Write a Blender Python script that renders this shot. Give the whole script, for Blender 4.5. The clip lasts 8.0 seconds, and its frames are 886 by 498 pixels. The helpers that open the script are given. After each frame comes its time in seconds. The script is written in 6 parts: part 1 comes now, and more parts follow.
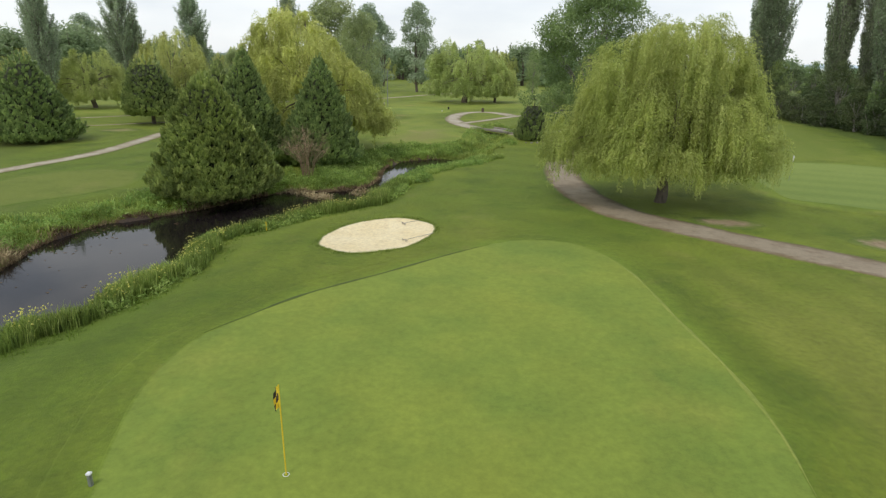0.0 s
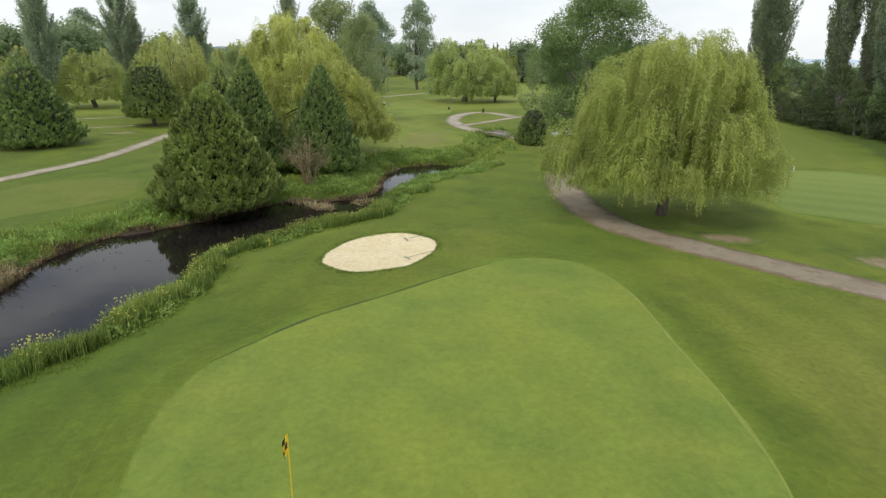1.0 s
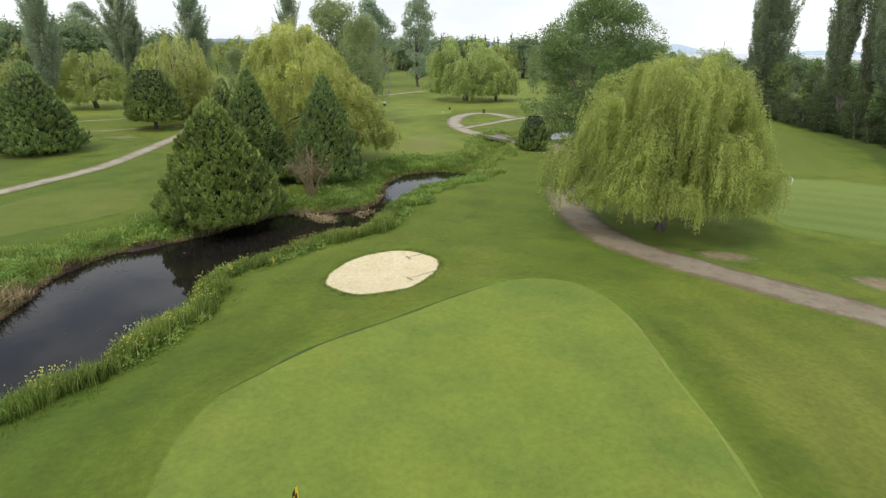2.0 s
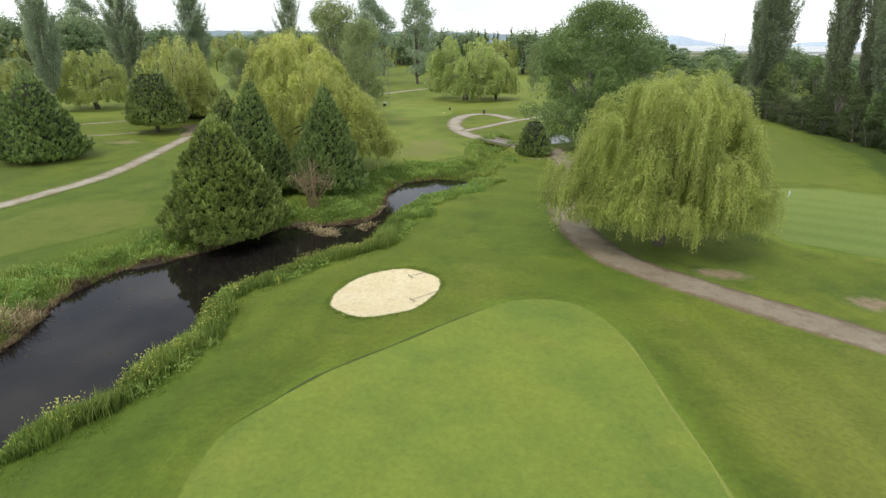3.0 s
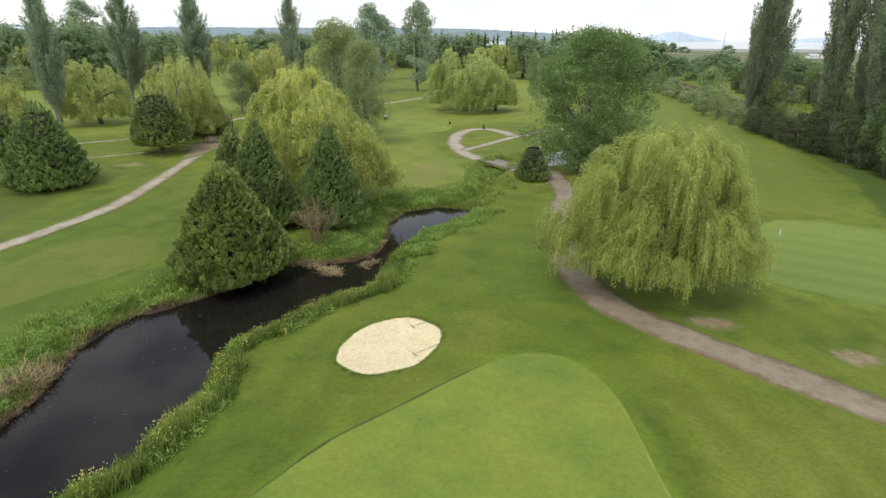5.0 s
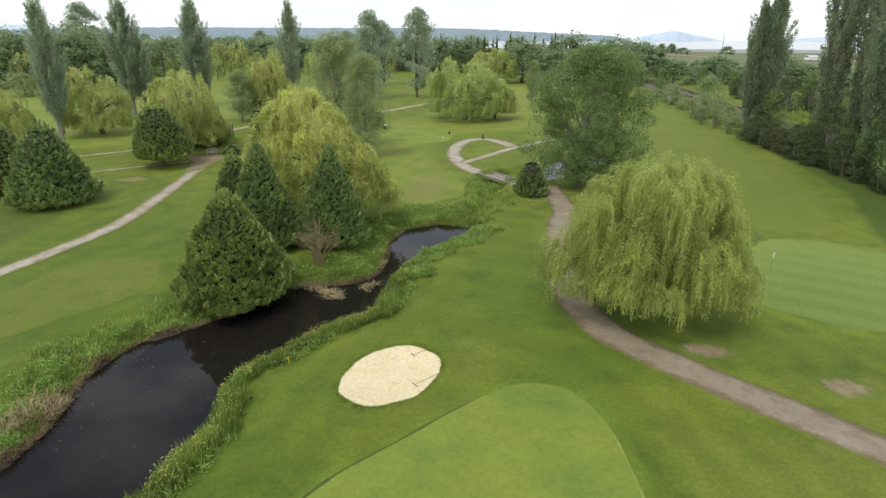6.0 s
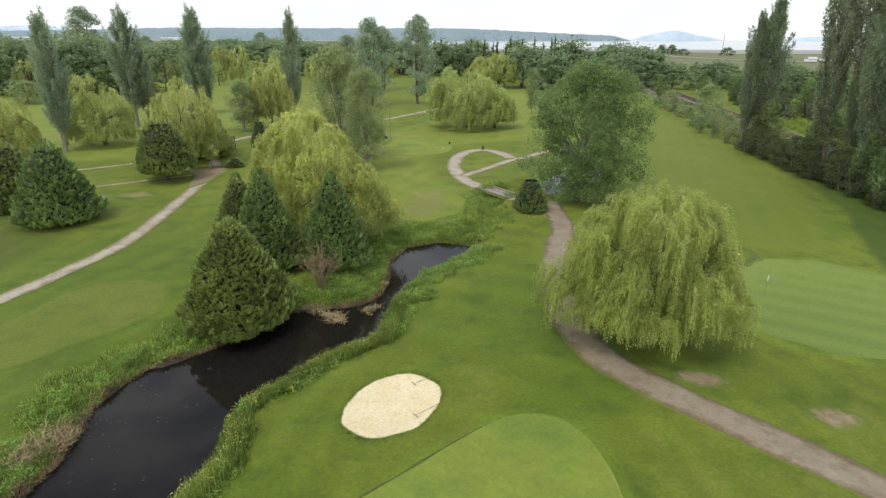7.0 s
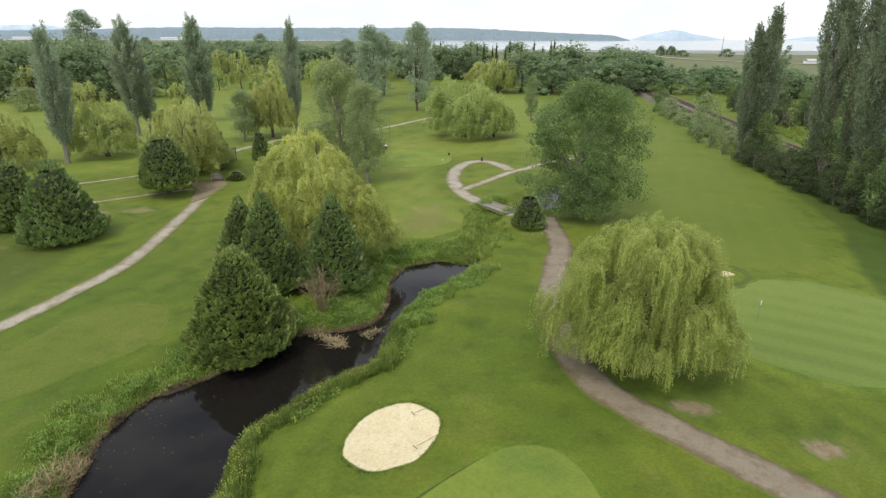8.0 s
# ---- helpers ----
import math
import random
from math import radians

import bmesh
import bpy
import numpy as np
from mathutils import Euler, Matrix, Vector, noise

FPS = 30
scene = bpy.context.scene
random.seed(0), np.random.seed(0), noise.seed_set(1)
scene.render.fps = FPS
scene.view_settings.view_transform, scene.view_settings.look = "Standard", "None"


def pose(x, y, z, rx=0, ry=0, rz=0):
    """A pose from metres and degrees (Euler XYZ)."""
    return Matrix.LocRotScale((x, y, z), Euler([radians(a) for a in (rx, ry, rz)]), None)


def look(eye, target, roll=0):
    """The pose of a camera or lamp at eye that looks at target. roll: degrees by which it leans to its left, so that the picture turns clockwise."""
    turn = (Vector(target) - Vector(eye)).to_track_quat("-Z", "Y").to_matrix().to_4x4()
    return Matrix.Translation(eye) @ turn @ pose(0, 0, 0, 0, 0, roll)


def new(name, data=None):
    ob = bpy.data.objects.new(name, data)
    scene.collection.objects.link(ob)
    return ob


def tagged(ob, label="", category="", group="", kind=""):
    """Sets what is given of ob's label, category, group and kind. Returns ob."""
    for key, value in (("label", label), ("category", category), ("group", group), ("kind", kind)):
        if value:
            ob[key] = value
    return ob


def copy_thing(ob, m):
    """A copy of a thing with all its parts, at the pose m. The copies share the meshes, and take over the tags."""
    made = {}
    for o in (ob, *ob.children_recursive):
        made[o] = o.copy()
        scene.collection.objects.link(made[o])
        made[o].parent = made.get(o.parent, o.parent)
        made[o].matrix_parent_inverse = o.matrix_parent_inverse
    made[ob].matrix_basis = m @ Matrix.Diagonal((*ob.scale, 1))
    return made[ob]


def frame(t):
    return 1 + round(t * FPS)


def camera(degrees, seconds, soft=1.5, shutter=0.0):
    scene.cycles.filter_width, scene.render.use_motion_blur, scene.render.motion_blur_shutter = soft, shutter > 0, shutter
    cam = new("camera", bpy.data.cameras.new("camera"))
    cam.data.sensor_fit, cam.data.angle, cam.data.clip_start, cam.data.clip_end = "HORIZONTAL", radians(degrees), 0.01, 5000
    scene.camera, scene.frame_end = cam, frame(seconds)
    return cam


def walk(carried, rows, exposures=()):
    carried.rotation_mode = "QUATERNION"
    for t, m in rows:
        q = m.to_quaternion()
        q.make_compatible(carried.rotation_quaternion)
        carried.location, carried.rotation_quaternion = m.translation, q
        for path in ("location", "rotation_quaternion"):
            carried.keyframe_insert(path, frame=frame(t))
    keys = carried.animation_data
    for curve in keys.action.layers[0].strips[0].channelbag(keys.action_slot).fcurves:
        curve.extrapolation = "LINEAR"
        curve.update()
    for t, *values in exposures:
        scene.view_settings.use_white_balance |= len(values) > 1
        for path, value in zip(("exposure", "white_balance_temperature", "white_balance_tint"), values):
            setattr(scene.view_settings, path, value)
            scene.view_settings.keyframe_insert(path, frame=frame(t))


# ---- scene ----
from mathutils import geometry

cam = camera(74.5, 8.0, soft=1.3)
PATH = [
    (0, (0.293, 0.179, 7.439), (0.249, 2.085, 6.835), 0.4),
    (0.5, (0.236, 0.245, 7.946), (0.193, 2.148, 7.333), 0.5),
    (1, (0.164, 0.332, 8.477), (0.122, 2.232, 7.854), 0.5),
    (1.5, (0.135, 0.362, 9.098), (0.092, 2.258, 8.464), 0.5),
    (3, (-0.016, 0.299, 11.218), (-0.058, 2.183, 10.547), 0.4),
    (3.5, (-0.059, 0.274, 11.895), (-0.101, 2.154, 11.216), 0.4),
    (4, (-0.109, 0.23, 12.647), (-0.15, 2.11, 11.966), 0.4),
    (4.5, (-0.088, 0.188, 13.462), (-0.13, 2.068, 12.78), 0.4),
    (6, (-0.062, 0.098, 16.069), (-0.103, 1.977, 15.385), 0.3),
    (6.5, (-0.056, 0.007, 16.972), (-0.098, 1.886, 16.288), 0.3),
    (7, (-0.037, -0.038, 17.968), (-0.08, 1.841, 17.283), 0.2),
    (7.5, (0.003, -0.055, 18.96), (-0.04, 1.824, 18.274), 0.2),
    (8, (0.013, -0.124, 20.024), (-0.029, 1.754, 19.337), 0.2),
]
walk(cam, [(t, look(eye, target, roll)) for t, eye, target, roll in PATH],
     exposures=[(0, -0.1), (1.5, -0.06), (3, 0.07), (8, 0.05)])

# ---- world, sun and sky ----
SUN_ELEV, SUN_ROT = radians(58), radians(215)
world = bpy.data.worlds.new("overcast_sky")
scene.world = world
world.use_nodes = True
wn, wl = world.node_tree.nodes, world.node_tree.links
wn.clear()
w_out = wn.new("ShaderNodeOutputWorld")
w_bg = wn.new("ShaderNodeBackground")
w_sky = wn.new("ShaderNodeTexSky")
w_sky.sky_type, w_sky.sun_disc = "NISHITA", False
w_sky.sun_elevation, w_sky.sun_rotation = SUN_ELEV, SUN_ROT
w_gain = wn.new("ShaderNodeMix")
w_gain.data_type, w_gain.blend_type = "RGBA", "MULTIPLY"
w_gain.inputs[0].default_value = 1.0
w_gain.inputs[7].default_value = (1.5, 1.5, 1.5, 1)
w_tc = wn.new("ShaderNodeTexCoord")
w_map = wn.new("ShaderNodeMapping")
w_map.inputs["Scale"].default_value = (1.6, 1.6, 5.0)
w_noise = wn.new("ShaderNodeTexNoise")
w_noise.inputs["Scale"].default_value = 3.4
w_noise.inputs["Detail"].default_value = 5
w_ramp = wn.new("ShaderNodeValToRGB")
w_ramp.color_ramp.elements[0].position, w_ramp.color_ramp.elements[0].color = 0.34, (9.6, 10.0, 10.5, 1)
w_ramp.color_ramp.elements[1].position, w_ramp.color_ramp.elements[1].color = 0.62, (11.0, 11.3, 11.5, 1)
w_high = wn.new("ShaderNodeValToRGB")
w_high.color_ramp.elements[0].position, w_high.color_ramp.elements[0].color = 0.4, (3.9, 4.9, 6.6, 1)
w_high.color_ramp.elements[1].position, w_high.color_ramp.elements[1].color = 0.62, (12.2, 12.3, 12.4, 1)
w_sep = wn.new("ShaderNodeSeparateXYZ")
w_rise = wn.new("ShaderNodeMapRange")
w_rise.inputs["From Min"].default_value, w_rise.inputs["From Max"].default_value = 0.12, 0.5
w_cloud = wn.new("ShaderNodeMix")
w_cloud.data_type = "RGBA"
wl.new(w_tc.outputs["Generated"], w_sep.inputs["Vector"])
wl.new(w_sep.outputs["Z"], w_rise.inputs["Value"])
wl.new(w_rise.outputs["Result"], w_cloud.inputs[0])
w_mix = wn.new("ShaderNodeMix")
w_mix.data_type = "RGBA"
w_mix.inputs[0].default_value = 0.84
w_bg.inputs["Strength"].default_value = 0.1
wl.new(w_tc.outputs["Generated"], w_map.inputs["Vector"])
wl.new(w_map.outputs["Vector"], w_noise.inputs["Vector"])
wl.new(w_noise.outputs["Fac"], w_ramp.inputs["Fac"])
wl.new(w_sky.outputs["Color"], w_gain.inputs[6])
wl.new(w_gain.outputs[2], w_mix.inputs[6])
wl.new(w_noise.outputs["Fac"], w_high.inputs["Fac"])
wl.new(w_ramp.outputs["Color"], w_cloud.inputs[6])
wl.new(w_high.outputs["Color"], w_cloud.inputs[7])
wl.new(w_cloud.outputs[2], w_mix.inputs[7])
wl.new(w_mix.outputs[2], w_bg.inputs["Color"])
wl.new(w_bg.outputs["Background"], w_out.inputs["Surface"])

sun_data = bpy.data.lights.new("sun", "SUN")
sun_data.energy, sun_data.angle, sun_data.color = 1.5, radians(16), (1.0, 0.96, 0.9)
sun = new("sun", sun_data)
sun.rotation_euler = (radians(90) - SUN_ELEV, 0, radians(180) - SUN_ROT)


# ---- materials ----
def node_mat(name):
    m = bpy.data.materials.new(name)
    m.use_nodes = True
    nt = m.node_tree
    return m, nt.nodes, nt.links, nt.nodes["Principled BSDF"]


def noise_node(n, l, vec, scale, detail=4, rough=0.55):
    t = n.new("ShaderNodeTexNoise")
    t.inputs["Scale"].default_value = scale
    t.inputs["Detail"].default_value = detail
    t.inputs["Roughness"].default_value = rough
    l.new(vec, t.inputs["Vector"])
    return t.outputs["Fac"]


def span(n, l, value, lo, hi, a=0.0, b=1.0):
    r = n.new("ShaderNodeMapRange")
    r.inputs["From Min"].default_value, r.inputs["From Max"].default_value = lo, hi
    r.inputs["To Min"].default_value, r.inputs["To Max"].default_value = a, b
    l.new(value, r.inputs["Value"])
    return r.outputs["Result"]


def blend(n, l, fac, a, b, kind="MIX"):
    m = n.new("ShaderNodeMix")
    m.data_type, m.blend_type = "RGBA", kind
    for sock, val in ((m.inputs[0], fac), (m.inputs[6], a), (m.inputs[7], b)):
        if isinstance(val, (float, int)):
            sock.default_value = val
        elif isinstance(val, tuple):
            sock.default_value = (*val, 1)
        else:
            l.new(val, sock)
    return m.outputs[2]


def bump(n, l, height, strength, dist, bsdf):
    b = n.new("ShaderNodeBump")
    b.inputs["Strength"].default_value, b.inputs["Distance"].default_value = strength, dist
    l.new(height, b.inputs["Height"])
    l.new(b.outputs["Normal"], bsdf.inputs["Normal"])


def obj_vec(n, l, scale=(1, 1, 1), turn=0.0):
    tc = n.new("ShaderNodeTexCoord")
    mp = n.new("ShaderNodeMapping")
    mp.inputs["Scale"].default_value = scale
    mp.inputs["Rotation"].default_value = (0, 0, turn)
    l.new(tc.outputs["Object"], mp.inputs["Vector"])
    return mp.outputs["Vector"]


ROUGH = dict(base=(0.113, 0.157, 0.013), light=(0.17, 0.207, 0.021), dark=(0.074, 0.116, 0.01), worn=(0.2, 0.195, 0.045), big=0.09, mid=0.36, worn_from=0.58, dry=(0.2, 0.222, 0.032))
DRY = dict(base=(0.16, 0.215, 0.024), light=(0.205, 0.24, 0.034), dark=(0.125, 0.18, 0.02), worn=(0.32, 0.25, 0.09), big=0.06, mid=0.25)
COLLAR = dict(base=(0.125, 0.187, 0.017), light=(0.158, 0.21, 0.022), dark=(0.1, 0.16, 0.014), worn=(0.22, 0.195, 0.048), big=0.09, mid=0.45, worn_from=0.56)


def grass_tone(n, l, v, base, light, dark, worn=None, big=0.09, mid=0.45, worn_from=0.56, dry=None):
    """Colour of mown grass: wide patches, tufts and worn spots; dry: its tone on dry ground, low values being darker
    and greener, painted tree shade among them.
    """
    c = blend(n, l, span(n, l, noise_node(n, l, v, big, 3), 0.36, 0.64), base, light)
    c = blend(n, l, span(n, l, noise_node(n, l, v, mid, 5, 0.6), 0.47, 0.68, 0, 0.85), c, dark)
    if worn:
        c = blend(n, l, span(n, l, noise_node(n, l, v, 0.27, 4, 0.6), worn_from, worn_from + 0.18, 0, 0.75), c, worn)
    if dry:
        att = n.new("ShaderNodeAttribute")
        att.attribute_name = "dryness_and_shade"
        add = n.new("ShaderNodeMath")
        add.operation = "ADD"
        l.new(att.outputs["Fac"], add.inputs[0])
        l.new(span(n, l, noise_node(n, l, v, 0.3, 5, 0.65), 0.3, 0.7, -0.22, 0.22), add.inputs[1])
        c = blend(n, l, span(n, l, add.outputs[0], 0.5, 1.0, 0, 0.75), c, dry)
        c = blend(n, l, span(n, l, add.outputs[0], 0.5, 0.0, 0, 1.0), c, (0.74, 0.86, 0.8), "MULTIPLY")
    return c


def worn_edge(n, l, c, under, width, scale):
    """Lets the grass around grow raggedly into the last part of a laid surface."""
    v = obj_vec(n, l)
    att = n.new("ShaderNodeAttribute")
    att.attribute_name = "edge"
    rag = span(n, l, noise_node(n, l, v, scale, 5, 0.7), 0.3, 0.7, -0.7 * width, 0.0)
    add = n.new("ShaderNodeMath")
    add.operation = "ADD"
    l.new(att.outputs["Fac"], add.inputs[0])
    l.new(rag, add.inputs[1])
    return blend(n, l, span(n, l, add.outputs[0], 0.0, width * 0.7), grass_tone(n, l, v, **under), c)


def turf(name, base, light, dark, worn=None, big=0.09, mid=0.45, relief=0.04, stripe=0.0, stripe_turn=0.0, stripe_mix=0.3, grain=0.28, fray=0.0, fray_scale=1.5, worn_from=0.56, under=ROUGH, rings=0.0, dry=None):
    """Mown grass with fine grain, mowing stripes and a soft edge to the grass around it."""
    m, n, l, b = node_mat(name)
    v = obj_vec(n, l)
    c = grass_tone(n, l, v, base, light, dark, worn, big, mid, worn_from, dry)
    if stripe:
        w = n.new("ShaderNodeTexWave")
        w.inputs["Scale"].default_value, w.inputs["Distortion"].default_value = stripe, 1.5
        w.inputs["Detail Scale"].default_value = 0.4
        l.new(obj_vec(n, l, (1, 1, 1), stripe_turn), w.inputs["Vector"])
        c = blend(n, l, span(n, l, w.outputs["Fac"], 0.2, 0.8, 0, stripe_mix), c, light)
    if fray:
        c = worn_edge(n, l, c, under, fray, fray_scale)
    if rings:
        # mowing tracks that run round the putting green
        tc, mp, w = n.new("ShaderNodeTexCoord"), n.new("ShaderNodeMapping"), n.new("ShaderNodeTexWave")
        mp.inputs["Location"].default_value, mp.inputs["Scale"].default_value = (-0.1, -6.5, 0), (1.0, 0.54, 0)
        l.new(tc.outputs["Object"], mp.inputs["Vector"])
        l.new(mp.outputs["Vector"], w.inputs["Vector"])
        w.wave_type, w.rings_direction = "RINGS", "Z"
        w.inputs["Scale"].default_value, w.inputs["Distortion"].default_value = 0.13, 14.0
        w.inputs["Detail"].default_value, w.inputs["Detail Scale"].default_value = 4.0, 0.35
        track = n.new("ShaderNodeHueSaturation")
        l.new(c, track.inputs["Color"])
        l.new(span(n, l, w.outputs["Fac"], 0.1, 0.9, 1 - rings, 1 + rings), track.inputs["Value"])
        c = track.outputs["Color"]
    fine = noise_node(n, l, v, 5.0, 6, 0.75)
    g = n.new("ShaderNodeHueSaturation")
    l.new(c, g.inputs["Color"])
    l.new(span(n, l, fine, 0.25, 0.75, 1 - grain, 1 + grain), g.inputs["Value"])
    l.new(g.outputs["Color"], b.inputs["Base Color"])
    b.inputs["Roughness"].default_value = 0.85
    b.inputs["Specular IOR Level"].default_value = 0.25
    b.inputs["Sheen Weight"].default_value, b.inputs["Sheen Roughness"].default_value = 0.15, 0.45
    b.inputs["Sheen Tint"].default_value = (0.76, 0.8, 0.24, 1)
    bump(n, l, noise_node(n, l, v, 14.0, 6, 0.8), 0.8, relief, b)
    return m


def leafy(name, base, light, dark, through_light=0.3, rough=0.55):
    """Leaves: each takes its own shade, each plant its own tint; light comes through."""
    m, n, l, b = node_mat(name)
    geo = n.new("ShaderNodeNewGeometry")
    info = n.new("ShaderNodeObjectInfo")
    att = n.new("ShaderNodeAttribute")
    att.attribute_name = "tint"
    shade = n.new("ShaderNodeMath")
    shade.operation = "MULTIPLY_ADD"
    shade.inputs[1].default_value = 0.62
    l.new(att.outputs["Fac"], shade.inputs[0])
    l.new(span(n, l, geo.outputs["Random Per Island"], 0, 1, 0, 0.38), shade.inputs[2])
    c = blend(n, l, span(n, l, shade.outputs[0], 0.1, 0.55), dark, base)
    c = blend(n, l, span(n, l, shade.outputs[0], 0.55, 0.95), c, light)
    big = noise_node(n, l, obj_vec(n, l), 0.5, 2)
    g = n.new("ShaderNodeHueSaturation")
    l.new(c, g.inputs["Color"])
    l.new(span(n, l, big, 0.3, 0.7, 0.78, 1.2), g.inputs["Value"])
    l.new(span(n, l, info.outputs["Random"], 0, 1, 0.485, 0.515), g.inputs["Hue"])
    l.new(g.outputs["Color"], b.inputs["Base Color"])
    b.inputs["Roughness"].default_value = rough
    b.inputs["Specular IOR Level"].default_value = 0.3
    t = n.new("ShaderNodeBsdfTranslucent")
    l.new(g.outputs["Color"], t.inputs["Color"])
    mix = n.new("ShaderNodeMixShader")
    mix.inputs[0].default_value = through_light
    out = n["Material Output"]
    l.new(b.outputs[0], mix.inputs[1])
    l.new(t.outputs[0], mix.inputs[2])
    l.new(mix.outputs[0], out.inputs["Surface"])
    return m


def rough_mat(name, base, light, dark, scale=1.0, rough=0.85, relief=0.02, fine=12.0, metal=0.0, stretch=(1, 1, 1), fray=0.0, fray_scale=3.0, rim=None):
    """Plain surface with stains at one scale and grain at another."""
    m, n, l, b = node_mat(name)
    v = obj_vec(n, l, stretch)
    c = blend(n, l, span(n, l, noise_node(n, l, v, scale, 4), 0.35, 0.65), base, light)
    c = blend(n, l, span(n, l, noise_node(n, l, v, scale * 3.7, 5, 0.65), 0.5, 0.72, 0, 0.8), c, dark)
    if rim:
        att = n.new("ShaderNodeAttribute")
        att.attribute_name = "edge"
        ragged = n.new("ShaderNodeMath")
        ragged.operation = "ADD"
        l.new(att.outputs["Fac"], ragged.inputs[0])
        l.new(span(n, l, noise_node(n, l, obj_vec(n, l), 0.6, 5, 0.7), 0.3, 0.7, -0.55, 0.15), ragged.inputs[1])
        c = blend(n, l, span(n, l, ragged.outputs[0], 0.05, 0.5), rim, c)
    if fray:
        c = worn_edge(n, l, c, ROUGH, fray, fray_scale)
    grain = noise_node(n, l, v, scale * fine, 6, 0.75)
    g = n.new("ShaderNodeHueSaturation")
    l.new(c, g.inputs["Color"])
    l.new(span(n, l, grain, 0.25, 0.75, 0.8, 1.2), g.inputs["Value"])
    l.new(g.outputs["Color"], b.inputs["Base Color"])
    b.inputs["Roughness"].default_value, b.inputs["Metallic"].default_value = rough, metal
    bump(n, l, grain, 0.7, relief, b)
    return m


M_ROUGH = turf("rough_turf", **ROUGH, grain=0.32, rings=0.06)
M_GREEN = turf("putting_turf", (0.178, 0.238, 0.036), (0.222, 0.266, 0.038), (0.13, 0.194, 0.031), (0.245, 0.275, 0.046), big=0.16, mid=0.24, relief=0.006, rings=0.03, grain=0.22, fray=0.08, fray_scale=5.0, under=COLLAR)
M_STRIPED = turf("striped_putting_turf", (0.142, 0.203, 0.04), (0.205, 0.262, 0.056), (0.138, 0.198, 0.036), big=0.05, mid=0.2, relief=0.006, grain=0.2, fray=0.08, fray_scale=5.0, under=COLLAR, stripe=0.13, stripe_turn=-1.026, stripe_mix=0.42)
M_BANK = turf("uncut_bank_turf", (0.085, 0.125, 0.024), (0.105, 0.145, 0.028), (0.068, 0.1, 0.019), relief=0.03, grain=0.3, fray=0.6, fray_scale=1.5)
M_COLLAR = turf("collar_turf", **COLLAR, relief=0.02, grain=0.3, fray=0.9, rings=0.08)
M_SEMI = turf("semi_turf", (0.077, 0.112, 0.012), (0.104, 0.134, 0.016), (0.06, 0.095, 0.011), (0.22, 0.185, 0.055), relief=0.02, grain=0.3, fray=3.0, fray_scale=0.5)
M_SHADE = turf("damp_shaded_turf", (0.066, 0.104, 0.011), (0.08, 0.117, 0.013), (0.05, 0.083, 0.009), relief=0.03, grain=0.3, fray=1.2, fray_scale=0.5, dry=(0.16, 0.19, 0.028))
M_FAIR = turf("fairway_turf", (0.12, 0.166, 0.017), (0.15, 0.19, 0.022), (0.1, 0.148, 0.015), (0.21, 0.2, 0.045), big=0.06, mid=0.12, relief=0.012, stripe=0.12, stripe_turn=0.3, grain=0.26, fray=2.2, fray_scale=0.5)
M_TEE = turf("worn_tee_turf", (0.124, 0.16, 0.02), (0.15, 0.18, 0.026), (0.1, 0.138, 0.015), (0.19, 0.19, 0.045), relief=0.015, grain=0.28, fray=0.5, fray_scale=2.0)
M_DRY = turf("dry_fairway_turf", **DRY, relief=0.012, stripe=0.12, stripe_turn=0.3, grain=0.26, fray=3.0, fray_scale=0.5)
M_PARCHED = turf("parched_fairway_turf", (0.2, 0.2, 0.05), (0.25, 0.23, 0.075), (0.16, 0.19, 0.035), (0.3, 0.23, 0.1), relief=0.012, grain=0.28, fray=3.2, fray_scale=0.45, under=DRY)
M_MUD = rough_mat("bank_mud", (0.05, 0.031, 0.018), (0.08, 0.05, 0.028), (0.025, 0.016, 0.01), 0.9, 0.7, 0.05)
M_SAND = rough_mat("bunker_sand", (0.79, 0.655, 0.375), (0.84, 0.72, 0.45), (0.67, 0.53, 0.3), 0.9, 0.9, 0.06, 9, fray=0.12, fray_scale=6.0)
M_GRAVEL = rough_mat("gravel", (0.255, 0.2, 0.128), (0.335, 0.278, 0.192), (0.195, 0.145, 0.09), 0.35, 0.9, 0.02, 22, fray=0.3, fray_scale=2.2, rim=(0.165, 0.12, 0.058))
M_PALE = rough_mat("pale_gravel", (0.39, 0.335, 0.235), (0.49, 0.435, 0.33), (0.29, 0.23, 0.145), 0.3, 0.9, 0.02, 22, fray=0.24, fray_scale=2.2, rim=(0.25, 0.2, 0.11))
M_EARTH = rough_mat("bare_earth", (0.25, 0.185, 0.1), (0.32, 0.245, 0.145), (0.175, 0.135, 0.068), 1.1, 0.95, 0.03, fray=0.9, fray_scale=2.2)
M_STRAWY = rough_mat("dry_grass", (0.2, 0.19, 0.055), (0.26, 0.23, 0.085), (0.14, 0.155, 0.03), 0.8, 0.95, 0.02, fray=1.2, fray_scale=0.9)
M_STEP_SHADE = rough_mat("step_shade", (0.058, 0.085, 0.014), (0.085, 0.115, 0.02), (0.042, 0.06, 0.011), 1.3, 0.95, 0.02, fray=0.06, fray_scale=3.0)
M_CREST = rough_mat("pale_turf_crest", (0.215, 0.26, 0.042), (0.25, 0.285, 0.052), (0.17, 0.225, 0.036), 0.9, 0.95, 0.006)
M_BARK = rough_mat("bark", (0.12, 0.09, 0.065), (0.18, 0.15, 0.12), (0.05, 0.038, 0.028), 2.2, 0.9, 0.06, 6, stretch=(1, 1, 0.25))
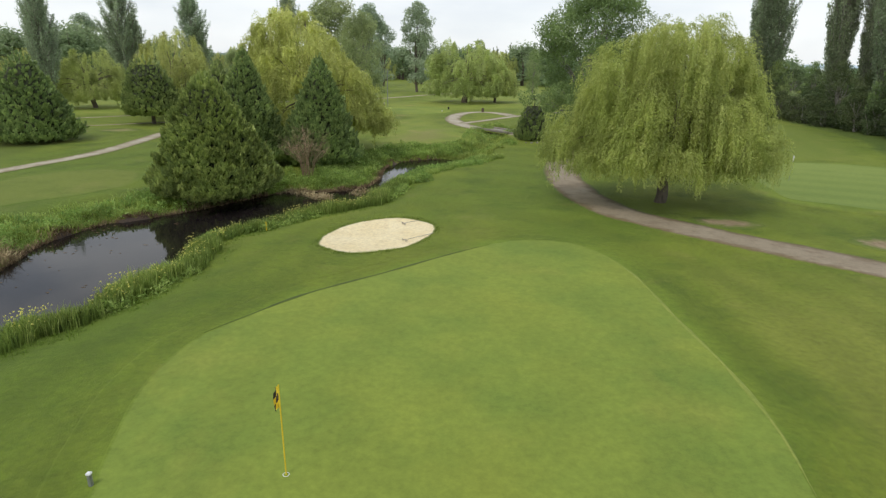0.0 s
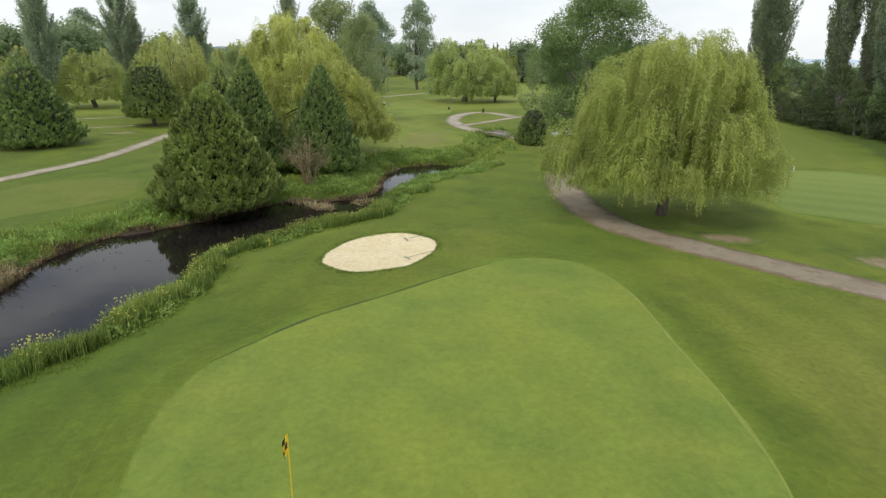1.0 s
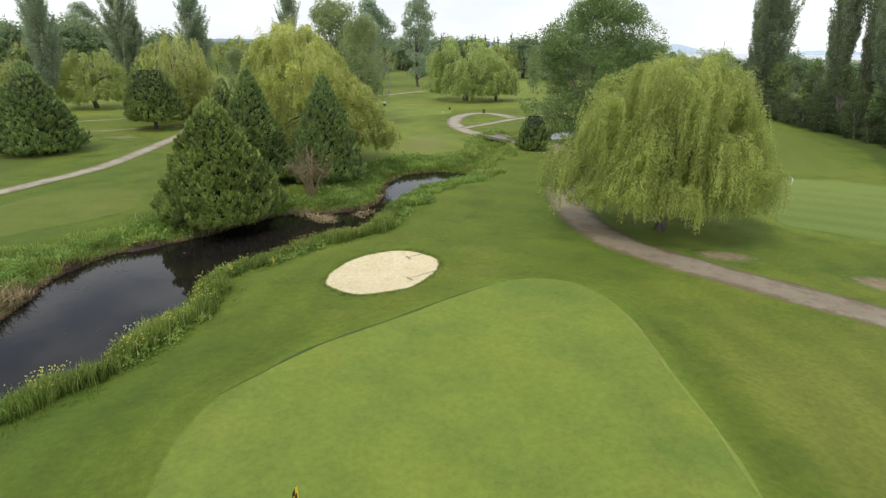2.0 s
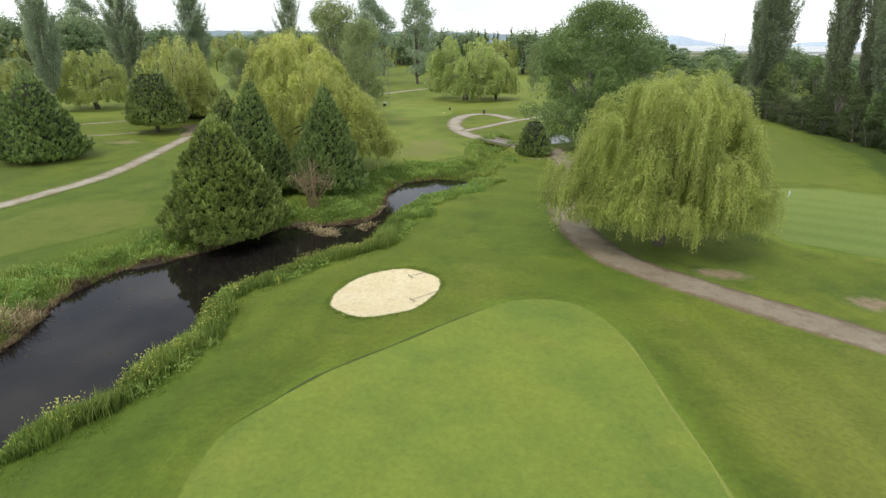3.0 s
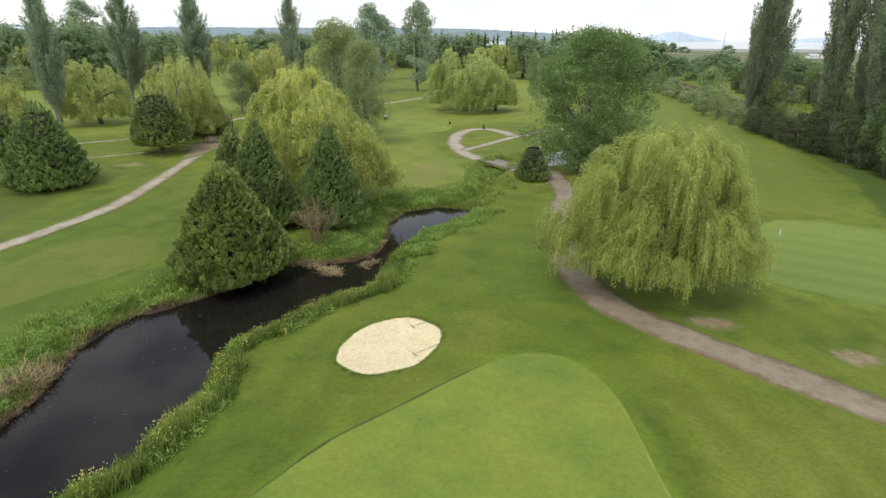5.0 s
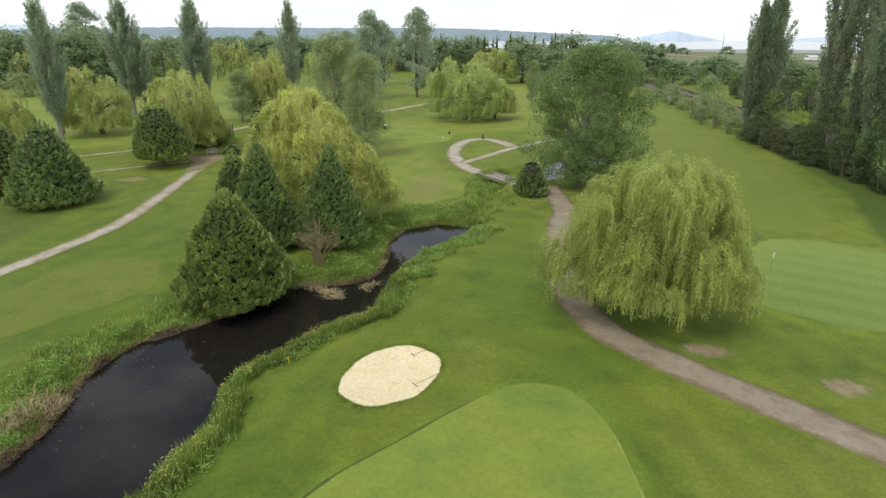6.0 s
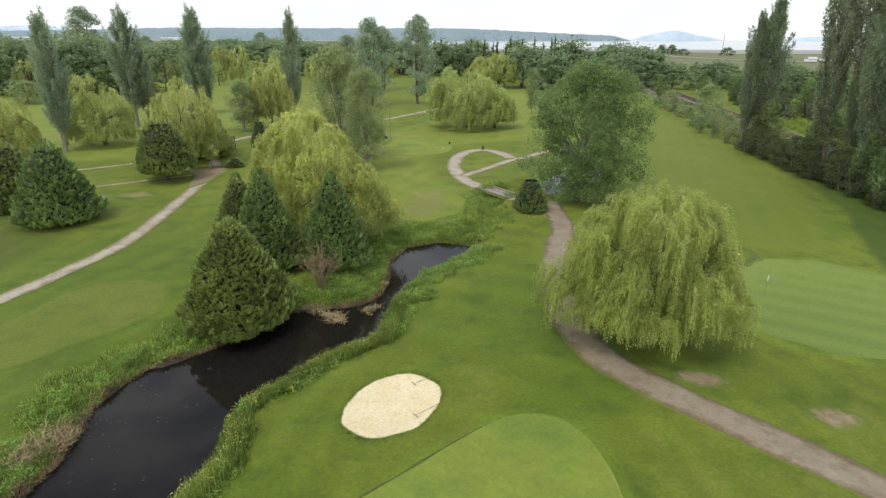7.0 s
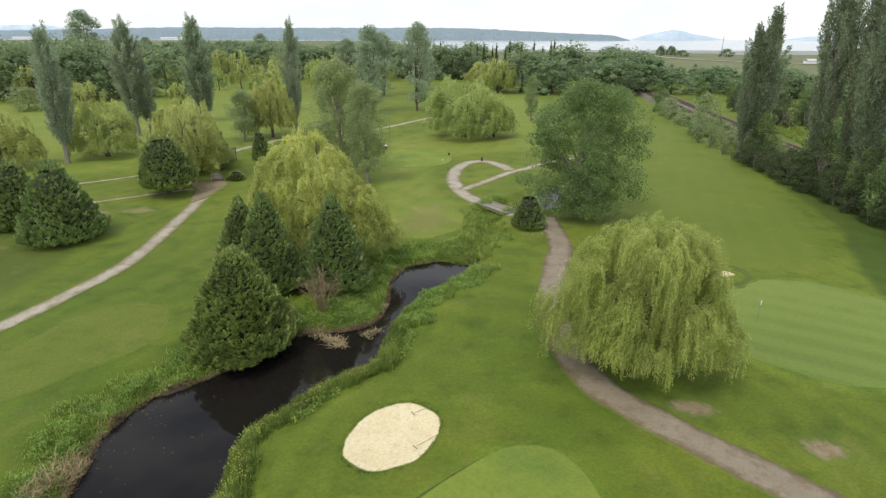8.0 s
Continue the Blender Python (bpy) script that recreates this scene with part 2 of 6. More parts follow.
M_PALEBARK = rough_mat("pale_bark", (0.26, 0.23, 0.19), (0.36, 0.33, 0.29), (0.12, 0.1, 0.08), 2.2, 0.9, 0.05, 6, stretch=(1, 1, 0.25))
M_TWIG = rough_mat("bare_twig", (0.28, 0.2, 0.11), (0.37, 0.275, 0.165), (0.17, 0.12, 0.065), 3.0, 0.9, 0.01)
M_STRAW = rough_mat("dead_reed", (0.35, 0.27, 0.13), (0.48, 0.385, 0.205), (0.2, 0.135, 0.065), 3.0, 0.9, 0.01)
M_ROT = rough_mat("rotting_reed", (0.17, 0.11, 0.055), (0.27, 0.19, 0.1), (0.09, 0.055, 0.03), 3.0, 0.9, 0.01)
M_WOOD = rough_mat("weathered_wood", (0.3, 0.26, 0.21), (0.4, 0.36, 0.3), (0.17, 0.13, 0.1), 1.2, 0.85, 0.02, 9)
M_DARKWOOD = rough_mat("dark_wood", (0.1, 0.07, 0.05), (0.15, 0.11, 0.08), (0.05, 0.035, 0.025), 1.2, 0.85, 0.02, 9)
M_WILLOW = leafy("willow_leaf", (0.49, 0.53, 0.15), (0.69, 0.695, 0.235), (0.33, 0.375, 0.1), 0.46)
# The far willows' haze is in this colour: paler, with less contrast.
M_HAZY_WILLOW = leafy("hazy_willow_leaf", (0.53, 0.58, 0.2), (0.68, 0.71, 0.29), (0.37, 0.425, 0.13), 0.46)
M_GOLD = leafy("golden_willow_leaf", (0.59, 0.66, 0.205), (0.77, 0.81, 0.33), (0.4, 0.47, 0.13), 0.47)
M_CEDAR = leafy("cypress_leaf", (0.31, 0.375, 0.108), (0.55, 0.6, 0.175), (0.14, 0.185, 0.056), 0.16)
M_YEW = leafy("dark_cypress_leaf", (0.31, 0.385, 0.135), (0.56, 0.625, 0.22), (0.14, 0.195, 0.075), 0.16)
# Haze painted in: poplar leaves paler and bluer, the dark ones lightened too.
M_HAZY_POPLAR = leafy("poplar_leaf", (0.42, 0.5, 0.325), (0.54, 0.61, 0.41), (0.31, 0.38, 0.24), 0.48)
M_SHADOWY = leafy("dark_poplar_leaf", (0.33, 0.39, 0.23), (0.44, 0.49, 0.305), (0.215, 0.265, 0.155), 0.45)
M_BROAD = leafy("broad_leaf", (0.25, 0.34, 0.12), (0.36, 0.45, 0.17), (0.16, 0.235, 0.08), 0.44)
M_SAGE = leafy("sage_leaf", (0.37, 0.44, 0.195), (0.5, 0.56, 0.265), (0.235, 0.3, 0.125), 0.45)
# Haze painted into the far wood's leaves: greyer and bluer.
M_HAZY_WOODLAND = leafy("hazy_woodland_leaf", (0.29, 0.375, 0.185), (0.42, 0.5, 0.27), (0.19, 0.265, 0.125), 0.46)
M_SCRUB = leafy("scrub_leaf", (0.135, 0.175, 0.07), (0.21, 0.25, 0.105), (0.075, 0.105, 0.042), 0.4)
M_SEDGE = leafy("sedge_leaf", (0.36, 0.455, 0.1), (0.54, 0.62, 0.18), (0.22, 0.305, 0.065), 0.46)
M_TUFT = leafy("uncut_grass_leaf", (0.19, 0.27, 0.035), (0.27, 0.35, 0.06), (0.13, 0.2, 0.025), 0.4)
M_HERB = leafy("marsh_herb_leaf", (0.33, 0.47, 0.11), (0.52, 0.64, 0.19), (0.17, 0.27, 0.06), 0.44)
M_REED = leafy("iris_leaf", (0.27, 0.335, 0.065), (0.5, 0.53, 0.15), (0.085, 0.13, 0.025), 0.44)
M_YELLOW = leafy("iris_petal", (0.82, 0.74, 0.24), (0.88, 0.83, 0.42), (0.72, 0.6, 0.08), 0.3)
M_WHITE = rough_mat("white_paint", (0.78, 0.78, 0.75), (0.82, 0.82, 0.8), (0.6, 0.6, 0.57), 2.0, 0.5, 0.002)
M_FLAGY = rough_mat("flag_yellow", (0.75, 0.52, 0.02), (0.8, 0.58, 0.04), (0.6, 0.4, 0.02), 5.0, 0.7, 0.002)
M_BLACK = rough_mat("black_cloth", (0.02, 0.02, 0.02), (0.035, 0.035, 0.035), (0.01, 0.01, 0.01), 5.0, 0.7, 0.002)
M_GREY = rough_mat("grey_metal", (0.3, 0.31, 0.32), (0.4, 0.4, 0.4), (0.18, 0.18, 0.19), 3.0, 0.45, 0.002, metal=0.6)
M_RUST = rough_mat("rusty_steel", (0.22, 0.13, 0.09), (0.32, 0.22, 0.17), (0.1, 0.06, 0.04), 2.0, 0.6, 0.004, metal=0.4)
M_BALLAST = rough_mat("ballast", (0.18, 0.155, 0.115), (0.25, 0.215, 0.165), (0.1, 0.1, 0.055), 0.8, 0.95, 0.06, 10)
# Distance haze is painted into the hill and mountain colours as blue-grey.
M_HAZY_HILL = rough_mat("hazy_wooded_hill", (0.24, 0.305, 0.325), (0.27, 0.335, 0.355), (0.205, 0.27, 0.29), 0.012, 0.95, 0.3, 8)
M_HAZY_PEAK = rough_mat("hazy_far_mountain", (0.54, 0.64, 0.72), (0.56, 0.66, 0.74), (0.52, 0.62, 0.7), 0.002, 0.95, 0.0, 4)
M_MARSH = rough_mat("salt_marsh", (0.15, 0.165, 0.06), (0.2, 0.205, 0.09), (0.1, 0.125, 0.045), 0.02, 0.95, 0.05)
M_FLAT = rough_mat("tidal_flat", (0.3, 0.3, 0.26), (0.4, 0.4, 0.36), (0.2, 0.22, 0.17), 0.01, 0.9, 0.05)

M_WATER, _n, _l, _b = node_mat("dark_water")
_b.inputs["Base Color"].default_value = (0.014, 0.0115, 0.010, 1)
_b.inputs["Roughness"].default_value = 0.04
_b.inputs["IOR"].default_value = 1.24
bump(_n, _l, noise_node(_n, _l, obj_vec(_n, _l), 1.3, 3), 0.05, 0.05, _b)
M_SEA, _n, _l, _b = node_mat("sea_water")
_b.inputs["Base Color"].default_value = (0.42, 0.46, 0.48, 1)
_b.inputs["Roughness"].default_value = 0.15
bump(_n, _l, noise_node(_n, _l, obj_vec(_n, _l), 0.05, 4), 0.06, 1.0, _b)


# ---- mesh tools ----
def mesh_data(name, co, faces, mats, index=None, smooth=False):
    """A mesh from arrays: co (n, 3), faces (m, k)."""
    co, faces = np.asarray(co, np.float32), np.asarray(faces, np.int32)
    me = bpy.data.meshes.new(name)
    count, k = faces.shape
    me.vertices.add(len(co))
    me.vertices.foreach_set("co", co.ravel())
    me.loops.add(count * k)
    me.loops.foreach_set("vertex_index", faces.ravel())
    me.polygons.add(count)
    me.polygons.foreach_set("loop_start", np.arange(0, count * k, k, dtype=np.int32))
    if index is not None:
        me.polygons.foreach_set("material_index", np.asarray(index, np.int32))
    me.polygons.foreach_set("use_smooth", np.full(count, smooth))
    for m in mats if isinstance(mats, (list, tuple)) else [mats]:
        me.materials.append(m)
    me.update(calc_edges=True)
    me.validate()
    return me


def piece(name, co, faces, mats, parent=None, label="", index=None, smooth=False, tint=None, edge=None, dry=None):
    """One mesh object from arrays, under a thing if one is given. tint: a shade from 0 to 1 for each vertex, by twig."""
    ob = new(name, mesh_data(name, co, faces, mats, index, smooth))
    if edge is not None:
        ob.data.attributes.new("edge", "FLOAT", "POINT").data.foreach_set("value", np.asarray(edge, np.float32))
    if dry is not None:
        ob.data.attributes.new("dryness_and_shade", "FLOAT", "POINT").data.foreach_set("value", np.asarray(dry, np.float32))
    if tint is not None:
        ob.data.attributes.new("tint", "FLOAT", "POINT").data.foreach_set("value", np.asarray(tint, np.float32))
    ob.parent = parent
    return tagged(ob, label)


def part(name, bm, material, parent=None, label="", smooth=False):
    """One mesh object from a bmesh, under a thing if one is given."""
    me = bpy.data.meshes.new(name)
    if smooth:
        for f in bm.faces:
            f.smooth = True
    bm.to_mesh(me)
    bm.free()
    me.materials.append(material)
    ob = new(name, me)
    ob.parent = parent
    return tagged(ob, label)


def join(blocks):
    """Several (co, faces) as one."""
    cos, fs, k = [], [], 0
    for co, f in blocks:
        cos.append(co)
        fs.append(np.asarray(f) + k)
        k += len(co)
    return np.concatenate(cos), np.concatenate(fs)


def tube(pts, radii, sides=6):
    """A tapered tube along a line, closed at its end by its small radius."""
    pts, radii = np.asarray(pts, float), np.asarray(radii, float)
    way = np.gradient(pts, axis=0)
    way /= np.linalg.norm(way, axis=1)[:, None] + 1e-9
    ref = np.where(np.abs(way[:, 2:]) > 0.9, [[1.0, 0, 0]], [[0, 0, 1.0]])
    a = np.cross(way, ref)
    a /= np.linalg.norm(a, axis=1)[:, None] + 1e-9
    b = np.cross(way, a)
    ang = np.linspace(0, 2 * math.pi, sides, endpoint=False)
    ring = a[:, None] * np.cos(ang)[None, :, None] + b[:, None] * np.sin(ang)[None, :, None]
    co = (pts[:, None] + ring * radii[:, None, None]).reshape(-1, 3)
    i = np.arange(len(pts) - 1)[:, None] * sides
    j = np.arange(sides)[None]
    j2 = (j + 1) % sides
    f = np.stack([i + j, i + j2, i + sides + j2, i + sides + j], -1).reshape(-1, 4)
    return co, f


def blades(p, way, length, width, rng):
    """Leaves: one narrow pointed blade each, from p along way."""
    k = len(p)
    way = way / (np.linalg.norm(way, axis=1)[:, None] + 1e-9)
    side = np.cross(way, rng.normal(size=(k, 3)))
    side /= np.linalg.norm(side, axis=1)[:, None] + 1e-9
    L, Wd = np.reshape(length, (-1, 1)), np.reshape(width, (-1, 1))
    co = np.stack([p + side * Wd / 2, p - side * Wd / 2, p + way * L], 1).reshape(-1, 3)
    return co, np.arange(k * 3).reshape(-1, 3)


def spline(pts, closed=False, step=0.6):
    """A smooth line through a few plan points."""
    p = np.asarray(pts, float)
    k = len(p)
    out = []
    for i in range(k if closed else k - 1):
        if closed:
            a, b, c, d = p[i - 1], p[i], p[(i + 1) % k], p[(i + 2) % k]
        else:
            a, b, c, d = p[max(i - 1, 0)], p[i], p[i + 1], p[min(i + 2, k - 1)]
        m = max(2, int(np.linalg.norm(c - b) / step))
        for t in np.arange(m) / m:
            out.append(0.5 * (2 * b + (c - a) * t + (2 * a - 5 * b + 4 * c - d) * t * t + (3 * b - a - 3 * c + d) * t ** 3))
    if not closed:
        out.append(p[-1])
    return np.array(out)


def edge_distance(x, y, poly):
    """Distance from a closed line, negative inside it."""
    x, y = np.asarray(x, float), np.asarray(y, float)
    best, inside = np.full(x.shape, 1e9), np.zeros(x.shape, bool)
    for (ax, ay), (bx, by) in zip(poly, np.roll(poly, -1, 0)):
        dx, dy = bx - ax, by - ay
        t = np.clip(((x - ax) * dx + (y - ay) * dy) / (dx * dx + dy * dy + 1e-12), 0, 1)
        best = np.minimum(best, np.hypot(x - ax - t * dx, y - ay - t * dy))
        if abs(dy) > 1e-12:
            inside ^= ((ay > y) != (by > y)) & (x < (y - ay) / dy * dx + ax)
    return np.where(inside, -best, best)


def ease(v, lo, hi):
    t = np.clip((v - lo) / (hi - lo), 0, 1)
    return t * t * (3 - 2 * t)


# ---- plan ----
CREEK_WEST = [(-25, 4), (-21, 13), (-19, 18), (-18.5, 22), (-19.3, 26), (-18.4, 29.6), (-16.6, 31.2), (-14.7, 33.2), (-12.1, 37.2), (-10.5, 38.5), (-8.4, 38.6),
              (-6.4, 39.9), (-5.6, 43), (-5.7, 48), (-4.5, 51.5), (-1.9, 53), (0.7, 53.5)]
CREEK_EAST = [(1.4, 51.4), (-0.2, 48.4), (-3, 44.7), (-4.2, 41.5), (-4.8, 39.4),
              (-5.1, 36.3), (-5.3, 33.8), (-7.4, 31.7), (-9.6, 29.3), (-11, 27.1), (-11.7, 25.3), (-11.5, 23.3), (-11.3, 21.3), (-12.0, 18), (-14.1, 14), (-18, 4)]
CREEK = np.concatenate([spline([(-62, -60), (-44, -28)] + CREEK_WEST, step=1.2), spline(CREEK_EAST + [(-33, -28), (-52, -64)], step=1.2)])
POND_FAR = spline([(6.6, 71.6), (8.6, 75.5), (12, 80), (16, 86), (24, 90), (26, 85), (18, 78), (14, 73.2), (11, 70.8), (8.5, 70.2)], True, 1.0)
DITCH = spline([(0.9, 52.5), (2.4, 56), (3.6, 60), (4.0, 65), (4.6, 69), (7.5, 73)], step=0.8)
BUNKER = spline([(-5.65, 24.6), (-5.1, 26.8), (-3.6, 28.15), (-2.2, 28.35), (-0.9, 27.3), (-0.75, 25.7), (-1.55, 23.95), (-2.8, 23.0), (-4.2, 22.75), (-5.25, 23.45)], True, 0.3)
BUNKER_FAR = spline([(22.5, 47.0), (23.0, 48.8), (24.2, 49.7), (25.2, 48.5), (24.3, 47.2)], True, 0.3)
GREEN = spline([(-6.2, 3.5), (-5.9, 7.5), (-6.5, 9.9), (-7.0, 12.2), (-6.85, 14.4), (-5.95, 16.05), (-4.5, 18.1), (-2.15, 20.35), (0.3, 22.65), (2.05, 24.15), (3.5, 24.85), (5.2, 24.6),
                (6.4, 22.9), (6.9, 20.4), (7.0, 16.8), (7.2, 13.8), (7.2, 11.2), (6.7, 8.6), (6.0, 4), (3, 0.5), (-3, 0)], True)
GREEN_FAR = spline([(26.5, 47.4), (22.8, 45.4), (20.8, 41), (20.0, 36.8), (19.7, 33.9), (21.4, 32.5), (23.3, 31.0), (27, 30.6), (32, 31.5), (36, 35), (36.5, 40), (34.2, 44), (31, 46.8)], True)


def lie(x, y):
    """Height of the lawn without its cuts."""
    x, y = np.asarray(x, float), np.asarray(y, float)
    close = np.exp(-((x / 30) ** 2 + ((y - 25) / 32) ** 2))
    z = 0.05 * np.sin(x * 0.21 + 1.0) * np.cos(y * 0.17) * np.exp(-((x / 60) ** 2 + ((y - 30) / 60) ** 2)) + 0.03 * np.sin(x * 0.47 + y * 0.31) * close
    z = z + 0.16 * np.exp(-((x + 1) ** 2 / 90 + (y - 17) ** 2 / 130)) + 0.22 * np.exp(-((x - 28) ** 2 / 120 + (y - 38) ** 2 / 120))
    return z


def dryness_and_shade(x, y):
    """Tone of the lawn, from 0 (damp, dark) to 1 (dry): dry beside the green, damp along the creek, darker below the
    willow, with painted tree shade beside the wood.
    """
    def spot(cx, cy, rx, ry):
        return np.exp(-(((x - cx) / rx) ** 2 + ((y - cy) / ry) ** 2))
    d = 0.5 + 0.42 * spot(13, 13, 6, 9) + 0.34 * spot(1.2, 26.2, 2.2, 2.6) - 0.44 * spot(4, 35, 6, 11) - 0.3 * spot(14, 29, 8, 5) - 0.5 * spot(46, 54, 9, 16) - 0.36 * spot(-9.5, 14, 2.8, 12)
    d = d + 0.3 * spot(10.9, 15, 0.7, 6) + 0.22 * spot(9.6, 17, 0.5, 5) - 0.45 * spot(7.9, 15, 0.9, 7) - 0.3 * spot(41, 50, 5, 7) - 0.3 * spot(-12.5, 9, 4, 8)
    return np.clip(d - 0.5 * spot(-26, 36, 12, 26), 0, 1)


def ground_z(x, y):
    """Height of the ground with creek bed, bunkers and the fall to the sea."""
    x, y = np.asarray(x, float), np.asarray(y, float)
    z = lie(x, y)
    near = (np.abs(x) < 66) & (y > -70) & (y < 100)
    d = np.full(x.shape, 99.0)
    d[near] = edge_distance(x[near], y[near], CREEK)
    wob = 0.25 * np.sin(x * 1.7 + y * 0.9) + 0.2 * np.sin(y * 2.3 - x * 0.6) + 0.16 * np.sin(x * 3.1 - y * 2.2) + 0.12 * np.sin(x * 4.3 + y * 3.7)
    z = z - 0.35 * ease(-d, -4.0, -0.8) - 0.55 * ease(-d + wob, -1.1, 0.3) - 0.7 * ease(-d, 0.0, 1.4)
    d2 = np.full(x.shape, 99.0)
    d2[near] = edge_distance(x[near], y[near], POND_FAR)
    z = z - 0.5 * ease(-d2, -1.5, -0.3) - 1.1 * ease(-d2, -0.3, 0.8)
    reach = np.full(x.shape, 99.0)
    for px, py in DITCH:
        reach[near] = np.minimum(reach[near], np.hypot(x[near] - px, y[near] - py))
    z = z - 0.62 * ease(-reach, -2.0, -0.5) * (d > 0) * (d2 > 0)
    for pit in (BUNKER, BUNKER_FAR):
        c = pit.mean(0)
        by = np.hypot(x - c[0], y - c[1]) < 8
        e = np.full(x.shape, 9.0)
        e[by] = edge_distance(x[by], y[by], pit)
        z = z - 0.9 * ease(-e, 0.0, 0.7)
    coast = 980 + 1700 * ease(-x, 60, 260)
    return z - 5.0 * ease(y, coast, coast + 120)


# ---- ground, water, sea and far land ----
def axis(lo, hi, step, far_lo, far_hi, grow=1.075):
    mid = list(np.arange(lo, hi + step / 2, step))
    s, v = step, mid[-1]
    while v < far_hi:
        s *= grow
        v += s
        mid.append(v)
    s, v = step, mid[0]
    while v > far_lo:
        s *= grow
        v -= s
        mid.insert(0, v)
    return np.array(mid)


gx, gy = axis(-26, 27, 0.4, -4700, 4700), axis(3, 76, 0.4, -900, 4700)
GX, GY = np.meshgrid(gx, gy)
GZ = ground_z(GX.ravel(), GY.ravel())
g_co = np.stack([GX.ravel(), GY.ravel(), GZ], 1)
q = np.arange(len(gx) * len(gy)).reshape(len(gy), len(gx))
g_f = np.stack([q[:-1, :-1], q[:-1, 1:], q[1:, 1:], q[1:, :-1]], -1).reshape(-1, 4)
mid = g_co[g_f].mean(1)
g_i = np.zeros(len(g_f), int)
nearby = (np.abs(mid[:, 0]) < 62) & (mid[:, 1] > -62) & (mid[:, 1] < 95)
g_i[nearby] = edge_distance(mid[nearby, 0], mid[nearby, 1], CREEK) < 0.0
g_i[mid[:, 1] > 350 + 30 * np.sin(mid[:, 0] * 0.02)] = 3
g_i[mid[:, 1] > 800 + 60 * np.sin(mid[:, 0] * 0.011) + 1700 * ease(-mid[:, 0], 60, 260)] = 2
ground = piece("ground", g_co, g_f, [M_ROUGH, M_MUD, M_FLAT, M_MARSH], index=g_i, smooth=True, dry=dryness_and_shade(g_co[:, 0], g_co[:, 1]))
tagged(ground, "mown green golf course turf with creek banks", "ground", kind="structure")


def sheet(name, x0, x1, y0, y1, z, mat):
    return piece(name, [(x0, y0, z), (x1, y0, z), (x1, y1, z), (x0, y1, z)], [(0, 1, 2, 3)], mat)


tagged(sheet("water", -62, 30, -64, 95, -0.8, M_WATER), "still dark brown creek water reflecting the sky", "water", kind="structure")
tagged(sheet("sea", -4700, 4700, 990, 4720, -2.0, M_SEA), "pale grey sea beyond the tidal flats", "sea", kind="structure")


def ridge(name, x0, x1, y, depth, top, seed, mat, label, hump=False):
    """A long low hill with a wooded, uneven skyline."""
    rng = np.random.default_rng(seed)
    xs = np.linspace(x0, x1, 260)
    u = np.linspace(0, 1, len(xs))
    hgt = top * (0.86 + 0.1 * np.sin(u * 7 + seed) + 0.06 * np.sin(u * 17)) + rng.normal(size=len(xs)) * top * 0.02
    hgt = hgt * (np.sin(np.pi * u ** 0.8) ** 1.2 if hump else np.interp(u, [0, 0.45, 0.54, 0.62, 0.84, 0.94, 1], [0.84, 0.84, 1.0, 1.0, 0.92, 0.66, 0.5]) * np.clip(np.minimum(u, 1 - u) * 60, 0.0, 1) ** 0.6)
    prof = [(-1, 0), (-0.75, 0.7), (-0.4, 0.95), (0, 1), (0.6, 0.7), (1, 0)]
    co = np.concatenate([np.stack([xs, np.full(len(xs), y + a * depth), -3 + hgt * b], 1) for a, b in prof])
    r = np.arange(len(co)).reshape(len(prof), -1)
    f = np.stack([r[:-1, :-1], r[:-1, 1:], r[1:, 1:], r[1:, :-1]], -1).reshape(-1, 4)
    return tagged(piece(name, co, f, mat, smooth=True), label, "hill", kind="structure")


ridge("backdrop_hill", -4600, 985, 3650, 160, 73, 3, M_HAZY_HILL, "long low wooded hill across the bay")
ridge("backdrop_mountain", 1260, 1960, 4550, 90, 66, 5, M_HAZY_PEAK, "pale blue far island in the haze", True)
ridge("backdrop_mountain", 2400, 3200, 4600, 90, 40, 8, M_HAZY_PEAK, "pale blue far island in the haze", True)
ridge("backdrop_mountain", -4600, -2700, 4500, 90, 95, 9, M_HAZY_PEAK, "pale blue far mountain in the haze")


def patch(name, outline, lift, mat, label, category, sag=0.0, rings=14, lip=0.06, wobble=0.0, seed=0):
    """A piece of ground within an outline, laid a little proud; sag: how deep its middle lies."""
    rng = np.random.default_rng(seed)
    o = np.asarray(outline, float)
    c = o.mean(0)
    if wobble:
        w = rng.normal(size=len(o))
        w = (w + np.roll(w, 1) + np.roll(w, -1)) / 3 * wobble
        d = o - c
        o = o + d / np.linalg.norm(d, axis=1)[:, None] * w[:, None]
    rows, inset = [], []
    for s in (1.0, 0.994, *np.linspace(0.985, 0.001, rings)):
        p = c + (o - c) * s
        rows.append(np.column_stack([p, lie(p[:, 0], p[:, 1]) + lift - sag * ease(1 - s, 0.0, 0.5)]))
        inset.append((1 - s) * np.linalg.norm(o - c, axis=1))
    rim = rows[0].copy()
    rim[:, :2] = c + (rim[:, :2] - c) * 1.012
    rim[:, 2] -= lip + lift
    rows.insert(0, rim)
    inset.insert(0, np.zeros(len(o)))
    co = np.concatenate(rows)
    k = len(o)
    r = np.arange(len(co)).reshape(-1, k)
    f = np.stack([r[:-1], np.roll(r[:-1], -1, 1), np.roll(r[1:], -1, 1), r[1:]], -1).reshape(-1, 4)
    return tagged(piece(name, co, f, mat, smooth=True, edge=np.concatenate(inset), dry=dryness_and_shade(co[:, 0], co[:, 1])), label, category, kind="structure")


